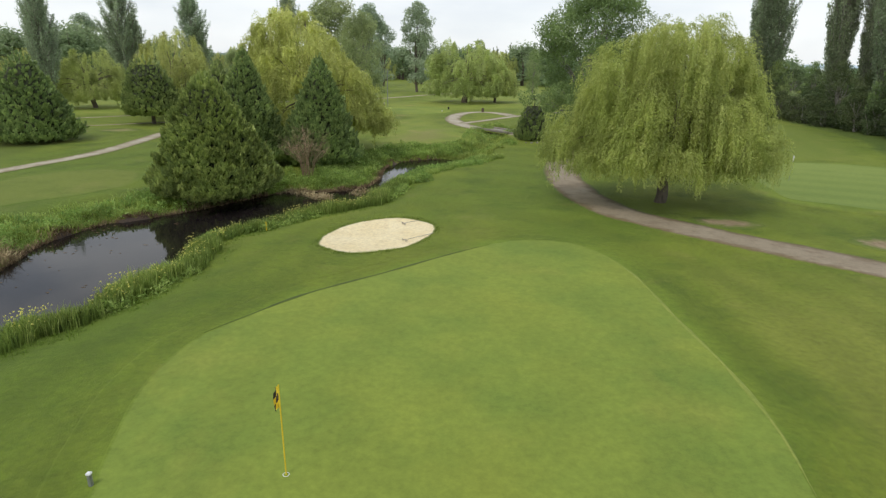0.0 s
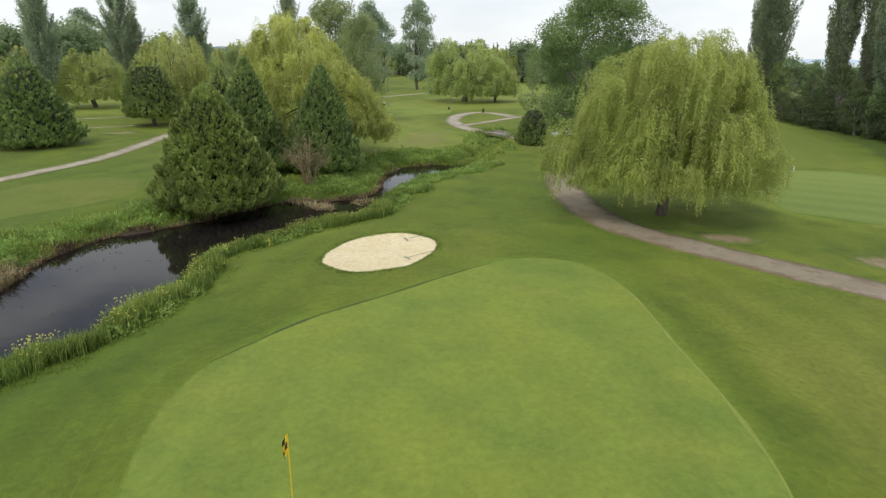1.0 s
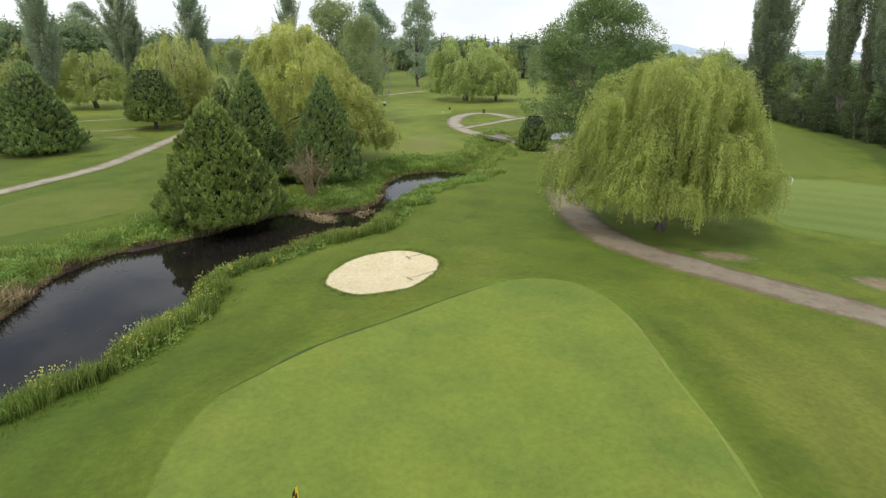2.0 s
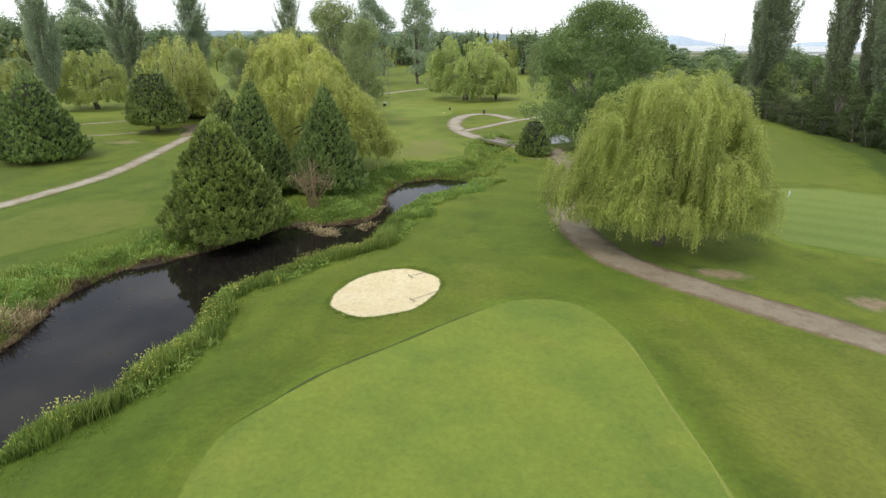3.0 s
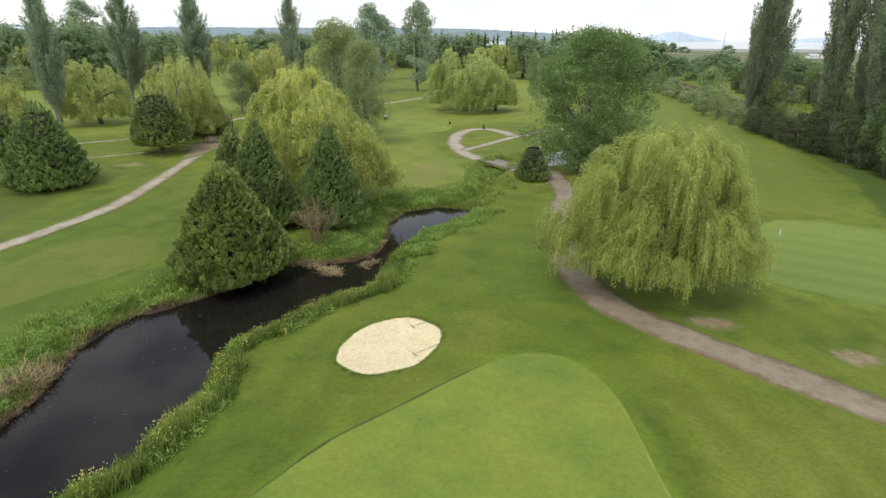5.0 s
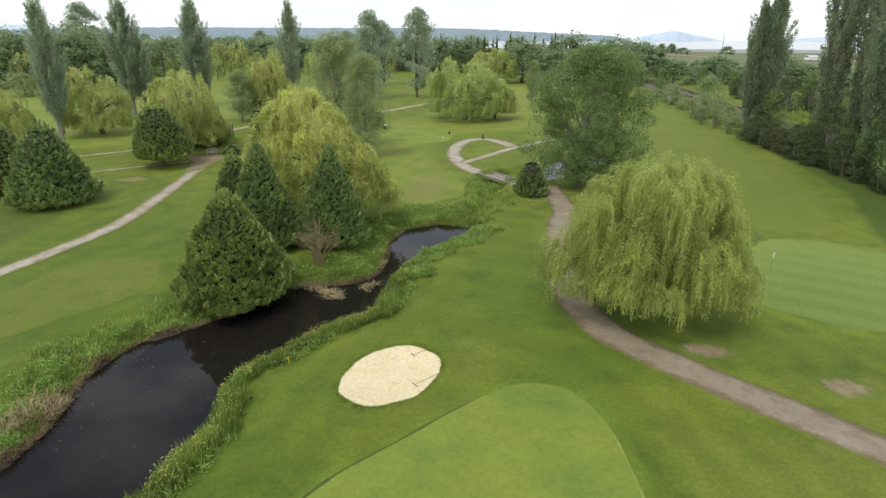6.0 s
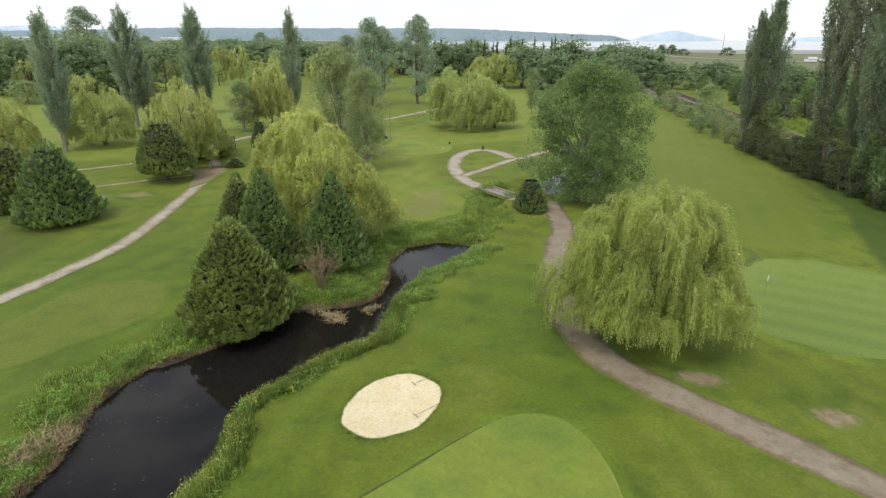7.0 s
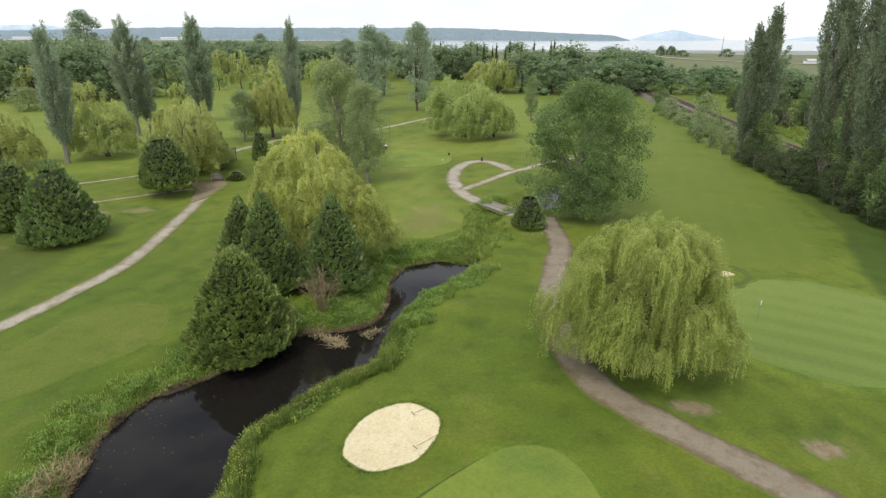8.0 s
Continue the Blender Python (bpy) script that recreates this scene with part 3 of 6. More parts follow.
def lawn(name, outline, lift, mat, label, step=1.6, wobble=0.3, seed=0):
    """A mown zone of any outline, laid a little proud of the grass round it."""
    rng = np.random.default_rng(seed)
    o = np.asarray(outline, float)
    w = rng.normal(size=(len(o), 2))
    o = o + (w + np.roll(w, 1, 0) + np.roll(w, -1, 0)) / 3 * wobble
    lo, hi = o.min(0), o.max(0)
    X, Y = np.meshgrid(np.arange(lo[0], hi[0], step), np.arange(lo[1], hi[1], step))
    X, Y = X.ravel() + rng.uniform(-0.2, 0.2, X.size) * step, Y.ravel() + rng.uniform(-0.2, 0.2, Y.size) * step
    keep = edge_distance(X, Y, o) < -0.45 * step
    pts = np.concatenate([o, np.column_stack([X, Y])[keep]])
    k = len(o)
    out = geometry.delaunay_2d_cdt([Vector(p) for p in pts], [(i, (i + 1) % k) for i in range(k)], [], 1, 1e-5)
    p = np.array([v[:] for v in out[0]])
    co = np.column_stack([p, lie(p[:, 0], p[:, 1]) + lift])
    return tagged(piece(name, co, np.array([list(f) for f in out[2]]), mat, smooth=True, edge=np.abs(edge_distance(p[:, 0], p[:, 1], o)), dry=dryness_and_shade(p[:, 0], p[:, 1])), label, "fairway", kind="structure")


def widen(outline, by):
    o = np.asarray(outline)
    t = np.roll(o, -1, 0) - np.roll(o, 1, 0)
    nrm = np.stack([t[:, 1], -t[:, 0]], 1) / np.linalg.norm(t, axis=1)[:, None]
    if edge_distance(np.array([o[0, 0] + nrm[0, 0] * 0.1]), np.array([o[0, 1] + nrm[0, 1] * 0.1]), o)[0] < 0:
        nrm = -nrm
    return o + nrm * by


def ribbon(name, line, width, lift, mat, label, category, step=0.5, ragged=0.1, seed=1, taper=False):
    """A path along a smooth line, with ragged sunken edges."""
    rng = np.random.default_rng(seed)
    p = spline(line, step=step)
    t = np.gradient(p, axis=0)
    nrm = np.stack([-t[:, 1], t[:, 0]], 1) / (np.linalg.norm(t, axis=1)[:, None] + 1e-9)
    wl_ = np.convolve(rng.normal(size=len(p) + 4), np.ones(5) / 5, "valid") * ragged
    wr_ = np.convolve(rng.normal(size=len(p) + 4), np.ones(5) / 5, "valid") * ragged
    u = np.linspace(0, 1, len(p))
    slim = np.clip(np.minimum(u, 1 - u) * 5, 0.12, 1) * (0.75 + 0.25 * np.sin(u * 31)) if taper else np.ones(len(p))
    cols, inset = [], []
    for a, dz in ((-1.06, -0.06), (-1, 0.0), (-0.5, 0.004), (0, 0.008), (0.5, 0.004), (1, 0.0), (1.06, -0.06)):
        half = width / 2 * abs(a) * slim + (wl_ if a < 0 else wr_) * (abs(a) > 0.9)
        s = p + nrm * (np.sign(a) * half)[:, None]
        inset.append(np.full(len(p), width / 2 * (1.06 - abs(a))))
        cols.append(np.column_stack([s, lie(s[:, 0], s[:, 1]) + lift + dz]))
    co = np.concatenate(cols)
    r = np.arange(len(co)).reshape(len(cols), -1)
    f = np.stack([r[:-1, :-1], r[:-1, 1:], r[1:, 1:], r[1:, :-1]], -1).reshape(-1, 4)
    return tagged(piece(name, co, f, mat, smooth=True, edge=np.concatenate(inset), dry=dryness_and_shade(co[:, 0], co[:, 1])), label, category, kind="structure")


lawn("fairway_right", spline([(15.5, 53), (21, 52.4), (27, 50.6), (31, 48.6), (33.4, 46.4), (36.2, 51.1), (38.8, 56.5), (41.4, 63), (43.6, 71), (45, 80.5), (47, 95), (49.2, 115), (51, 150), (44, 168), (32, 140), (26, 100), (19, 76)], True, 2), 0.008, M_FAIR,
      "pale mown fairway beside the poplars", step=1.8, wobble=0.3, seed=11)
# Tree shade at the wood's edge is painted into this damp turf's colour.
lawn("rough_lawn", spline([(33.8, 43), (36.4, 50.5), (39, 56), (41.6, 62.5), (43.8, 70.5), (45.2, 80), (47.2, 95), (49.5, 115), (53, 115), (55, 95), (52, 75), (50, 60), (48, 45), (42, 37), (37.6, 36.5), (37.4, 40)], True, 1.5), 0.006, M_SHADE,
      "dark damp grass with painted tree shade along the edge of the wood", step=1.8, wobble=0.3, seed=16)
lawn("fairway_middle", spline([(-9, 56), (-4, 57.4), (0.3, 58.5), (1.2, 66), (-0.4, 75), (-1.7, 83), (-1.9, 92), (-0.6, 99), (4, 103.5), (16, 108), (22, 130), (30, 190), (22, 240), (10, 235), (8, 180), (-4, 145), (-15, 118), (-15, 92), (-11.5, 74)], True, 2),
      0.008, M_DRY, "pale mown fairway beyond the pond", step=2.0, wobble=0.25, seed=12)
lawn("fairway_left", spline([(-46, 18), (-36, 26), (-35, 40), (-35, 56), (-38, 64), (-60, 66), (-95, 50), (-80, 20)], True, 2), 0.008, M_SEMI,
      "mown grass beside the gravel path", step=1.8, wobble=0.6, seed=13)
lawn("fairway_park", spline([(-46, 88), (-52, 98), (-42, 130), (-30, 160), (-60, 230), (-140, 240), (-150, 160), (-110, 110), (-75, 84)], True, 3), 0.02, M_DRY,
      "mown grass under the scattered willows", step=3.5, wobble=0.8, seed=14)
patch("tee_oval", spline([(-30.5, 32), (-29.0, 38.5), (-27.1, 41.0), (-24.1, 41.6), (-21.6, 40.1), (-20.4, 36.6), (-21.2, 34), (-23, 31.6), (-26, 28), (-30, 27)], True), 0.010, M_TEE,
      "pale oval patch of mown grass", "tee", lip=0.02, wobble=0.12, seed=15)
patch("tee_middle", spline([(-12.5, 95), (-7, 93), (-2, 95.5), (-0.8, 101), (-3, 108), (-9, 110), (-13, 104)], True), 0.03, M_GREEN, "raised pale green tee beyond the fairway", "tee", lip=0.06)
patch("collar", widen(GREEN, 1.0), 0.004, M_COLLAR, "darker fringe of grass round the putting green", "collar")
patch("putting_green", widen(GREEN, 0.1), 0.010, M_GREEN, "smooth pale putting green, mottled and worn", "putting green")
patch("collar_far", widen(GREEN_FAR, 1.4), 0.006, M_COLLAR, "darker fringe of grass round the far green", "collar")
patch("putting_green_far", GREEN_FAR, 0.014, M_STRIPED, "smooth pale far putting green", "putting green")
patch("bunker", widen(BUNKER, 0.06), 0.006, M_SAND, "oval bunker of pale dry sand beside the green", "bunker", sag=0.16, rings=12, wobble=0.07, seed=4)
patch("bunker_far", BUNKER_FAR, 0.006, M_SAND, "small sand bunker beside the far green", "bunker", sag=0.14, wobble=0.08, seed=5)
ribbon("bunker_bank", [(21.4, 45.0), (23.4, 45.8), (25.3, 47.0), (26.2, 48.6), (25.9, 50.3), (24.6, 51.2), (22.8, 50.6)], 1.5, 0.016, M_BANK, "dark uncut grass bank round the far bunker", "grass bank", step=0.3, ragged=0.12, taper=True)
patch("bare_patch", spline([(-33.6, 70.5), (-32.2, 75), (-32.5, 80.5), (-35.0, 83.5), (-38.4, 81.5), (-36.0, 77)], True, 0.8), 0.042, M_EARTH, "bare brown ground where the paths meet", "bare ground", rings=12, wobble=0.25, seed=22)
lawn("dry_patch", spline([(-9, 59.5), (-7, 67), (-3.5, 73.5), (0.4, 71), (0.9, 62.5), (-1.5, 58.8), (-5, 58)], True, 0.8), 0.016, M_PARCHED, "straw-coloured dry patch in the mown grass", step=0.6, wobble=0.4, seed=23)
patch("dry_patch", spline([(-41.1, 66.9), (-38.5, 69.3), (-35.7, 67.2), (-38.5, 64.9)], True, 0.8), 0.014, M_STRAWY, "straw-coloured dry patch in the mown grass", "dry grass", rings=10, wobble=0.25, seed=21)
for c, r, s in (((19.2, 25.0), 1.55, 2), ((13.7, 28.5), 1.65, 3), ((-42.6, 65.6), 1.8, 6)):
    ang = np.linspace(0, 2 * math.pi, 22, endpoint=False)
    patch("bare_patch", np.stack([c[0] + r * np.cos(ang), c[1] + r * 0.8 * np.sin(ang)], 1), 0.012, M_EARTH, "bare brown earth worn through the grass", "bare ground", rings=8, wobble=0.18, seed=s)

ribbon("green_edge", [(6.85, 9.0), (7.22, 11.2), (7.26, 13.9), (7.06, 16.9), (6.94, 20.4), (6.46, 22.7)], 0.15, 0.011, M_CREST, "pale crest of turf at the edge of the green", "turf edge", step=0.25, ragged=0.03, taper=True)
# The turf step's shadow is painted as a dark ribbon; no step is built.
ribbon("green_edge", [(-6.8, 15.0), (-6.05, 16.1), (-4.58, 18.18), (-2.23, 20.43), (0.22, 22.73), (1.7, 24.0)], 0.19, 0.011, M_STEP_SHADE, "painted shadow line of the step at the edge of the green", "turf edge", step=0.25, ragged=0.03, taper=True)
ribbon("path_main", [(10.7, 66), (10.7, 63), (10.8, 57), (9.6, 51), (8.5, 46.5), (7.8, 41), (7.6, 37), (7.9, 33.8), (8.8, 30.6), (10.2, 28.5), (12.15, 26.2), (14.2, 24.15), (16.2, 22.1), (19.6, 18.6), (26, 13.4), (34, 7.5)],
       2.65, 0.008, M_GRAVEL, "grey-brown gravel cart path through the grass", "path", ragged=0.22)
ribbon("path_loop", [(7.2, 66.7), (5.0, 69.6), (3.0, 72.3), (1.1, 76.2), (-0.1, 81.5), (-0.4, 87), (0.4, 93), (2.3, 97.3), (5.0, 98.2), (7.3, 95.2), (8.5, 91.6)],
       2.4, 0.02, M_PALE, "pale gravel cart path looping round a grass island", "path", ragged=0.12)
ribbon("path_branch", [(0.9, 78.4), (2.9, 81.4), (5.4, 85.2), (8.2, 89.4), (11.5, 93.0), (14.4, 96.5), (20, 101), (28, 106)], 1.7, 0.027, M_PALE, "pale gravel path joining the loop", "path", ragged=0.1)
ribbon("path_left", [(-36, 24), (-34, 32), (-33.0, 37.1), (-31.8, 41.8), (-30.7, 47.9), (-30.7, 52.7), (-31.6, 61.0), (-32.8, 70.5), (-34.0, 79.3), (-36.5, 86), (-41, 96), (-41.2, 104.5), (-38.5, 112),
                     (-34, 121), (-20, 131), (-8, 152), (0, 165)], 1.85, 0.025, M_PALE, "pale gravel cart path along the fairway", "path", ragged=0.14)
ribbon("path_fork", [(-90, 45), (-66, 58), (-50, 67.5), (-41.2, 74.2), (-37, 77), (-34, 79)], 1.1, 0.03, M_PALE, "narrow pale gravel path", "path", ragged=0.08)
ribbon("path_back", [(-110, 50), (-80, 63), (-55, 79.2), (-45, 88), (-39, 92)], 1.2, 0.032, M_PALE, "narrow pale gravel path", "path", ragged=0.08)
ribbon("road_far", [(160, 900), (205, 720), (226, 560), (300, 470), (420, 400)], 9, 0.4, M_PALE, "distant pale road across the flats", "road", step=15)


# ---- trees ----
def stand(ob, x, y, turn=0.0, size=(1, 1, 1), lean=(0, 0), sink=0.05):
    z = float(ground_z(np.array([x]), np.array([y]))[0]) - sink
    ob.matrix_basis = Matrix.LocRotScale((x, y, z), Euler((radians(lean[0]), radians(lean[1]), radians(turn))), size)
    return ob


def place(ob, x, y, turn=0.0, size=(1, 1, 1), lean=(0, 0), sink=0.05):
    """A copy of a thing standing on the ground."""
    z = float(ground_z(np.array([x]), np.array([y]))[0]) - sink
    return copy_thing(ob, Matrix.LocRotScale((x, y, z), Euler((radians(lean[0]), radians(lean[1]), radians(turn))), size))


def trunk_line(rng, h, bend=0.25, k=7):
    z = np.linspace(-0.3, h, k)
    off = np.cumsum(rng.normal(size=(k, 2)) * bend / k, axis=0)
    off -= off[0]
    return np.column_stack([off, z])


def limbs_to(rng, root, tips, r0, sides=5):
    """Boughs that rise from the trunk and arch over to their tips."""
    out = []
    for tip in tips:
        a = root + np.array([0, 0, rng.uniform(-0.6, 0.5)])
        rise = a + (tip - a) * 0.5 + np.array([0, 0, 0.22 * np.linalg.norm(tip - a)])
        t = np.linspace(0, 1, 6)[:, None]
        line = (1 - t) ** 2 * a + 2 * t * (1 - t) * rise + t ** 2 * tip
        line[1:-1] += rng.normal(size=(4, 3)) * 0.08
        out.append(tube(line, np.linspace(r0, r0 * 0.18, 6), sides))
    return join(out)


def willow(name, seed, R, H, skirt, mounds, strands, leaves, leaf, label, low=0.45, trunk_r=0.32, bark=M_BARK, reach=3.4, lobe=(0, 0, 0), mat=M_WILLOW, dome=3.0, vary=0.28, snug=1.0, slope=0.0):
    """A weeping willow: trunk, arching boughs, and a crown of drooping mounds, each a fall of strands of narrow leaves.
    lobe: the direction in degrees, and the shares, by which its low boughs reach out further there and on the other side. slope: how far its crown falls away towards +x."""
    rng = np.random.default_rng(seed)
    ob = tagged(new(name), label, "tree")
    line = trunk_line(rng, H * 0.42, 0.8)
    ph = rng.uniform(0, 6.28, 3)
    az = (np.arange(mounds) * 2.39996 + rng.normal(size=mounds) * 0.25) % (2 * math.pi)
    on_side = np.arange(mounds) % 10 < 4
    q_ = np.clip(np.sqrt((np.arange(mounds) + 0.5) / mounds) + rng.normal(size=mounds) * 0.06, 0.03, 1)
    q_ = np.where(on_side, rng.uniform(0.8, 1.0, mounds), q_)
    lob = 1 + 0.05 * np.sin(2 * az + ph[0]) + 0.06 * np.sin(3 * az + ph[1]) + 0.05 * np.sin(5 * az + ph[2])
    top = skirt + (H - skirt) * np.clip(1 - (q_ * 0.97) ** dome, 0, 1) ** 0.5
    side_z = skirt + 1.2 + (0.78 * H - skirt - 1.2) * rng.uniform(0, 1, mounds)
    q_ = np.where(on_side, q_ * np.clip(1 - ((side_z - skirt) / (H - skirt)) ** 2, 0.05, 1) ** (0.8 / dome), q_)
    hem = np.arange(mounds) % 10 >= 8
    side_z = np.where(hem, skirt + rng.uniform(1.3, 2.8, mounds), side_z)
    q_ = np.where(hem, rng.uniform(0.45, 0.88, mounds), q_)
    ztip = np.where(on_side | hem, side_z, top * (1 - low * rng.uniform(0, 1, mounds) ** 2.5))
    ztip = np.maximum(skirt + (ztip - skirt) * (1 - slope * np.clip(np.cos(az), 0, 1) * q_ ** 0.7), skirt + 1.1)
    low_ = ease(-ztip, -0.62 * H, -0.36 * H)
    lob = lob + lobe[1] * np.clip(np.cos(az - radians(lobe[0])), 0, 1) ** 22 * low_ + lobe[2] * np.clip(-np.cos(az - radians(lobe[0])), 0, 1) ** 1.5 * low_
    rad = R * q_ * lob * 0.84
    tips = np.column_stack([rad * np.cos(az), rad * np.sin(az), ztip])
    piece("trunk", *tube(line, np.linspace(trunk_r * 1.25, trunk_r * 0.7, len(line)), 10), bark, ob, smooth=True)
    pick = rng.permutation(mounds)[: min(mounds, 26)]
    piece("branch_framework", *limbs_to(rng, line[-1] - np.array([0, 0, 0.3]), tips[pick] - np.array([0, 0, 0.15]), trunk_r * 0.38), bark, ob, smooth=True)
    # strands hang in ropes, several to a mound
    per = max(2, min(6, strands // 7))
    ropes = mounds * (strands // per)
    n_ = ropes * per
    b = np.repeat(np.arange(mounds), strands // per)
    wide = np.repeat(rng.uniform(0.7, 1.3, mounds), strands // per) * (0.1 * R + 0.2) * snug
    start = tips[b] + rng.normal(size=(ropes, 3)) * np.stack([wide * 0.4, wide * 0.4, wide * 0.3], 1)
    go = az[b] + rng.normal(size=ropes) * 1.05
    out = rng.uniform(0.1, 1.0, ropes) ** 0.7 * wide * 1.3
    bottom = skirt + rng.normal(size=ropes) * 0.35 + np.repeat(rng.uniform(-0.2, 0.9, mounds), strands // per)
    fall = np.repeat(rng.uniform(0.55, 1.0, mounds), strands // per) * reach * rng.uniform(0.4, 1.0, ropes)
    rope_tint = rng.normal(size=ropes) * 0.15
    start, go, out, bottom, fall, b, rope_tint = (np.repeat(v, per, 0) for v in (start, go, out, bottom, fall, b, rope_tint))
    start = start + rng.normal(size=(n_, 3)) * 0.017 * R
    go = go + rng.normal(size=n_) * 0.12
    out = out * rng.uniform(0.85, 1.12, n_)
    length = np.clip(np.minimum(start[:, 2] - bottom, fall * rng.uniform(0.65, 1.05, n_)), 0.4, None)
    s = (np.arange(leaves)[None] + rng.uniform(0, 1, (n_, leaves))) / leaves
    arc = 1 - (1 - np.clip(s * 1.5, 0, 1)) ** 2
    lift = 0.4 * out[:, None] * np.sin(np.clip(s * 2.4, 0, 1) * math.pi) * rng.uniform(0.3, 1.5, (n_, 1))
    sway = rng.normal(size=(n_, 2)) * 0.1
    p = np.stack([start[:, :1] + np.cos(go)[:, None] * out[:, None] * arc + sway[:, :1] * s, start[:, 1:2] + np.sin(go)[:, None] * out[:, None] * arc + sway[:, 1:] * s,
                  start[:, 2:] + lift - length[:, None] * s ** 1.2], -1).reshape(-1, 3)
    k = len(p)
    p += rng.normal(size=(k, 3)) * 0.03
    early = (1 - s.reshape(-1, 1)) ** 2
    outward = np.column_stack([np.cos(np.repeat(go, leaves)), np.sin(np.repeat(go, leaves)), np.zeros(k)])
    way = rng.normal(size=(k, 3)) * 0.42 + np.array([0, 0, -0.85]) * (1 - 0.7 * early) + outward * 0.7 * early
    ll = leaf * rng.uniform(0.6, 1.35, k)
    # Sky light painted into the tint: higher mounds are paler.
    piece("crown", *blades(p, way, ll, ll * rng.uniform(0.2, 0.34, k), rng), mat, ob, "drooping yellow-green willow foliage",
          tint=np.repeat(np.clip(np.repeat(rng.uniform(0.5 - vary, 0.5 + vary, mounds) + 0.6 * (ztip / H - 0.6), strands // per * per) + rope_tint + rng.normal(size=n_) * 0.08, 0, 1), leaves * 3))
    return ob


def cypress(name, seed, R, H, sprays, label, base=0.25, tip=0.85, fluff=0.6, mat=M_CEDAR, per=2):
    """A dense conical conifer: trunk, an inner twig shell dark with painted shade, and layered fans of flat sprays that
    curl up at their ends.
    """
    rng = np.random.default_rng(seed)
    ob = tagged(new(name), label, "tree")
    line = trunk_line(rng, H * 0.93, 0.3)
    piece("trunk", *tube(line, np.linspace(0.045 * R + 0.1, 0.03, len(line)), 8), M_BARK, ob, smooth=True)

    def profile(u):
        return R * (1 - u) ** tip * np.clip(0.72 + u * 4, 0, 1)

    ph = rng.uniform(0, 6.28, 6)

    def lumps(u, a):
        return 1 + 0.06 * np.sin(3 * a + ph[0] + u * 5) + 0.045 * np.sin(7 * a + ph[1] - u * 17) + 0.035 * np.sin(u * 34 + 2 * a + ph[2]) + 0.03 * np.sin(15 * a + ph[3] + u * 47)

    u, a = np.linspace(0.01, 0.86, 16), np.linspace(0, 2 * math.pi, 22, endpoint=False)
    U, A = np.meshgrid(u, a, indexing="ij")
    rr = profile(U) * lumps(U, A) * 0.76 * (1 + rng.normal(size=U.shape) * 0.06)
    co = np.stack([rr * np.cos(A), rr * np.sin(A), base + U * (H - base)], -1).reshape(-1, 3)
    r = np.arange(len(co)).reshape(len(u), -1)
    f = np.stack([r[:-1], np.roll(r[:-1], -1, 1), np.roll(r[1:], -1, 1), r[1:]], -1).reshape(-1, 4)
    piece("inner_foliage", co, f, M_INNER_SHADE, ob, "dense inner twigs, dark with painted shade")
    # the sprays sit in fans, one fan to a twig's end
    fan = 11
    k_ = max(8, sprays // fan)
    n_ = k_ * fan
    uf = np.clip(1 - np.sqrt((np.arange(k_) + 0.5) / k_) + rng.normal(size=k_) * 0.006, 0.0, 1.0)
    af = (np.arange(k_) * 2.39996 + rng.normal(size=k_) * 0.07) % (2 * math.pi)
    df = rng.uniform(0.85, 1.05, k_)
    yaw = af + 0.3 + rng.normal(size=k_) * 0.3
    pitch = 0.3 + 1.1 * ease(uf, 0.75, 1.0) + rng.normal(size=k_) * 0.2
    u, a, depth = np.repeat(uf, fan), np.repeat(af, fan), np.repeat(df, fan)
    size = fluff * np.repeat(rng.uniform(0.7, 1.3, k_), fan) * rng.uniform(0.7, 1.1, n_) * (1 - 0.4 * u)
    rr = np.clip(profile(u) * lumps(u, a) * depth - size * 0.55, 0.02, None)
    start = np.column_stack([rr * np.cos(a), rr * np.sin(a), base + u * (H - base)]) + rng.normal(size=(n_, 3)) * size[:, None] * np.array([0.1, 0.1, 0.16])
    turn = np.repeat(yaw, fan) + np.tile(np.linspace(-0.5, 0.5, fan), k_) + rng.normal(size=n_) * 0.12
    outw = np.column_stack([np.cos(turn), np.sin(turn), np.zeros(n_)])
    up = np.array([[0, 0, 1.0]])
    go = outw + up * (np.repeat(pitch, fan) + rng.normal(size=n_) * 0.16)[:, None]
    go /= np.linalg.norm(go, axis=1)[:, None]
    flat = np.cross(go, up + rng.normal(size=(n_, 3)) * 0.3)
    flat /= np.linalg.norm(flat, axis=1)[:, None]
    t = np.linspace(0, 1, per + 1)
    rib = start[:, None] + go[:, None] * (size[:, None] * t)[..., None] + up * (0.55 * size[:, None] * t ** 2)[..., None]
    k = per
    tipw = 0.24 * np.sin(np.clip(t[:-1] + 0.18, 0, 1) * math.pi * 0.86)
    tips_, mids_ = [], []
    for sgn in (1, -1):
        reach_ = flat[:, None] * (sgn * size[:, None] * tipw * rng.uniform(0.7, 1.25, (n_, k)))[..., None]
        fwd = go[:, None] * (size[:, None] * 0.26)[..., None] + up * (size[:, None] * 0.1 * rng.normal(size=(n_, k)))[..., None]
        tips_.append(rib[:, :-1] + reach_ + fwd)
        mids_.append(rib[:, :-1] * 0.35 + rib[:, 1:] * 0.65 + reach_ * 0.55 + fwd * 0.15)
    co = np.concatenate([rib, tips_[0], mids_[0], tips_[1], mids_[1]], 1)
    w = co.shape[1]
    r0 = np.arange(k)
    f1 = np.stack([r0, k + 1 + r0, 2 * k + 1 + r0, r0 + 1], 1)
    f2 = np.stack([r0 + 1, 4 * k + 1 + r0, 3 * k + 1 + r0, r0], 1)
    f = (np.concatenate([f1, f2])[None] + np.arange(n_)[:, None, None] * w).reshape(-1, 4)
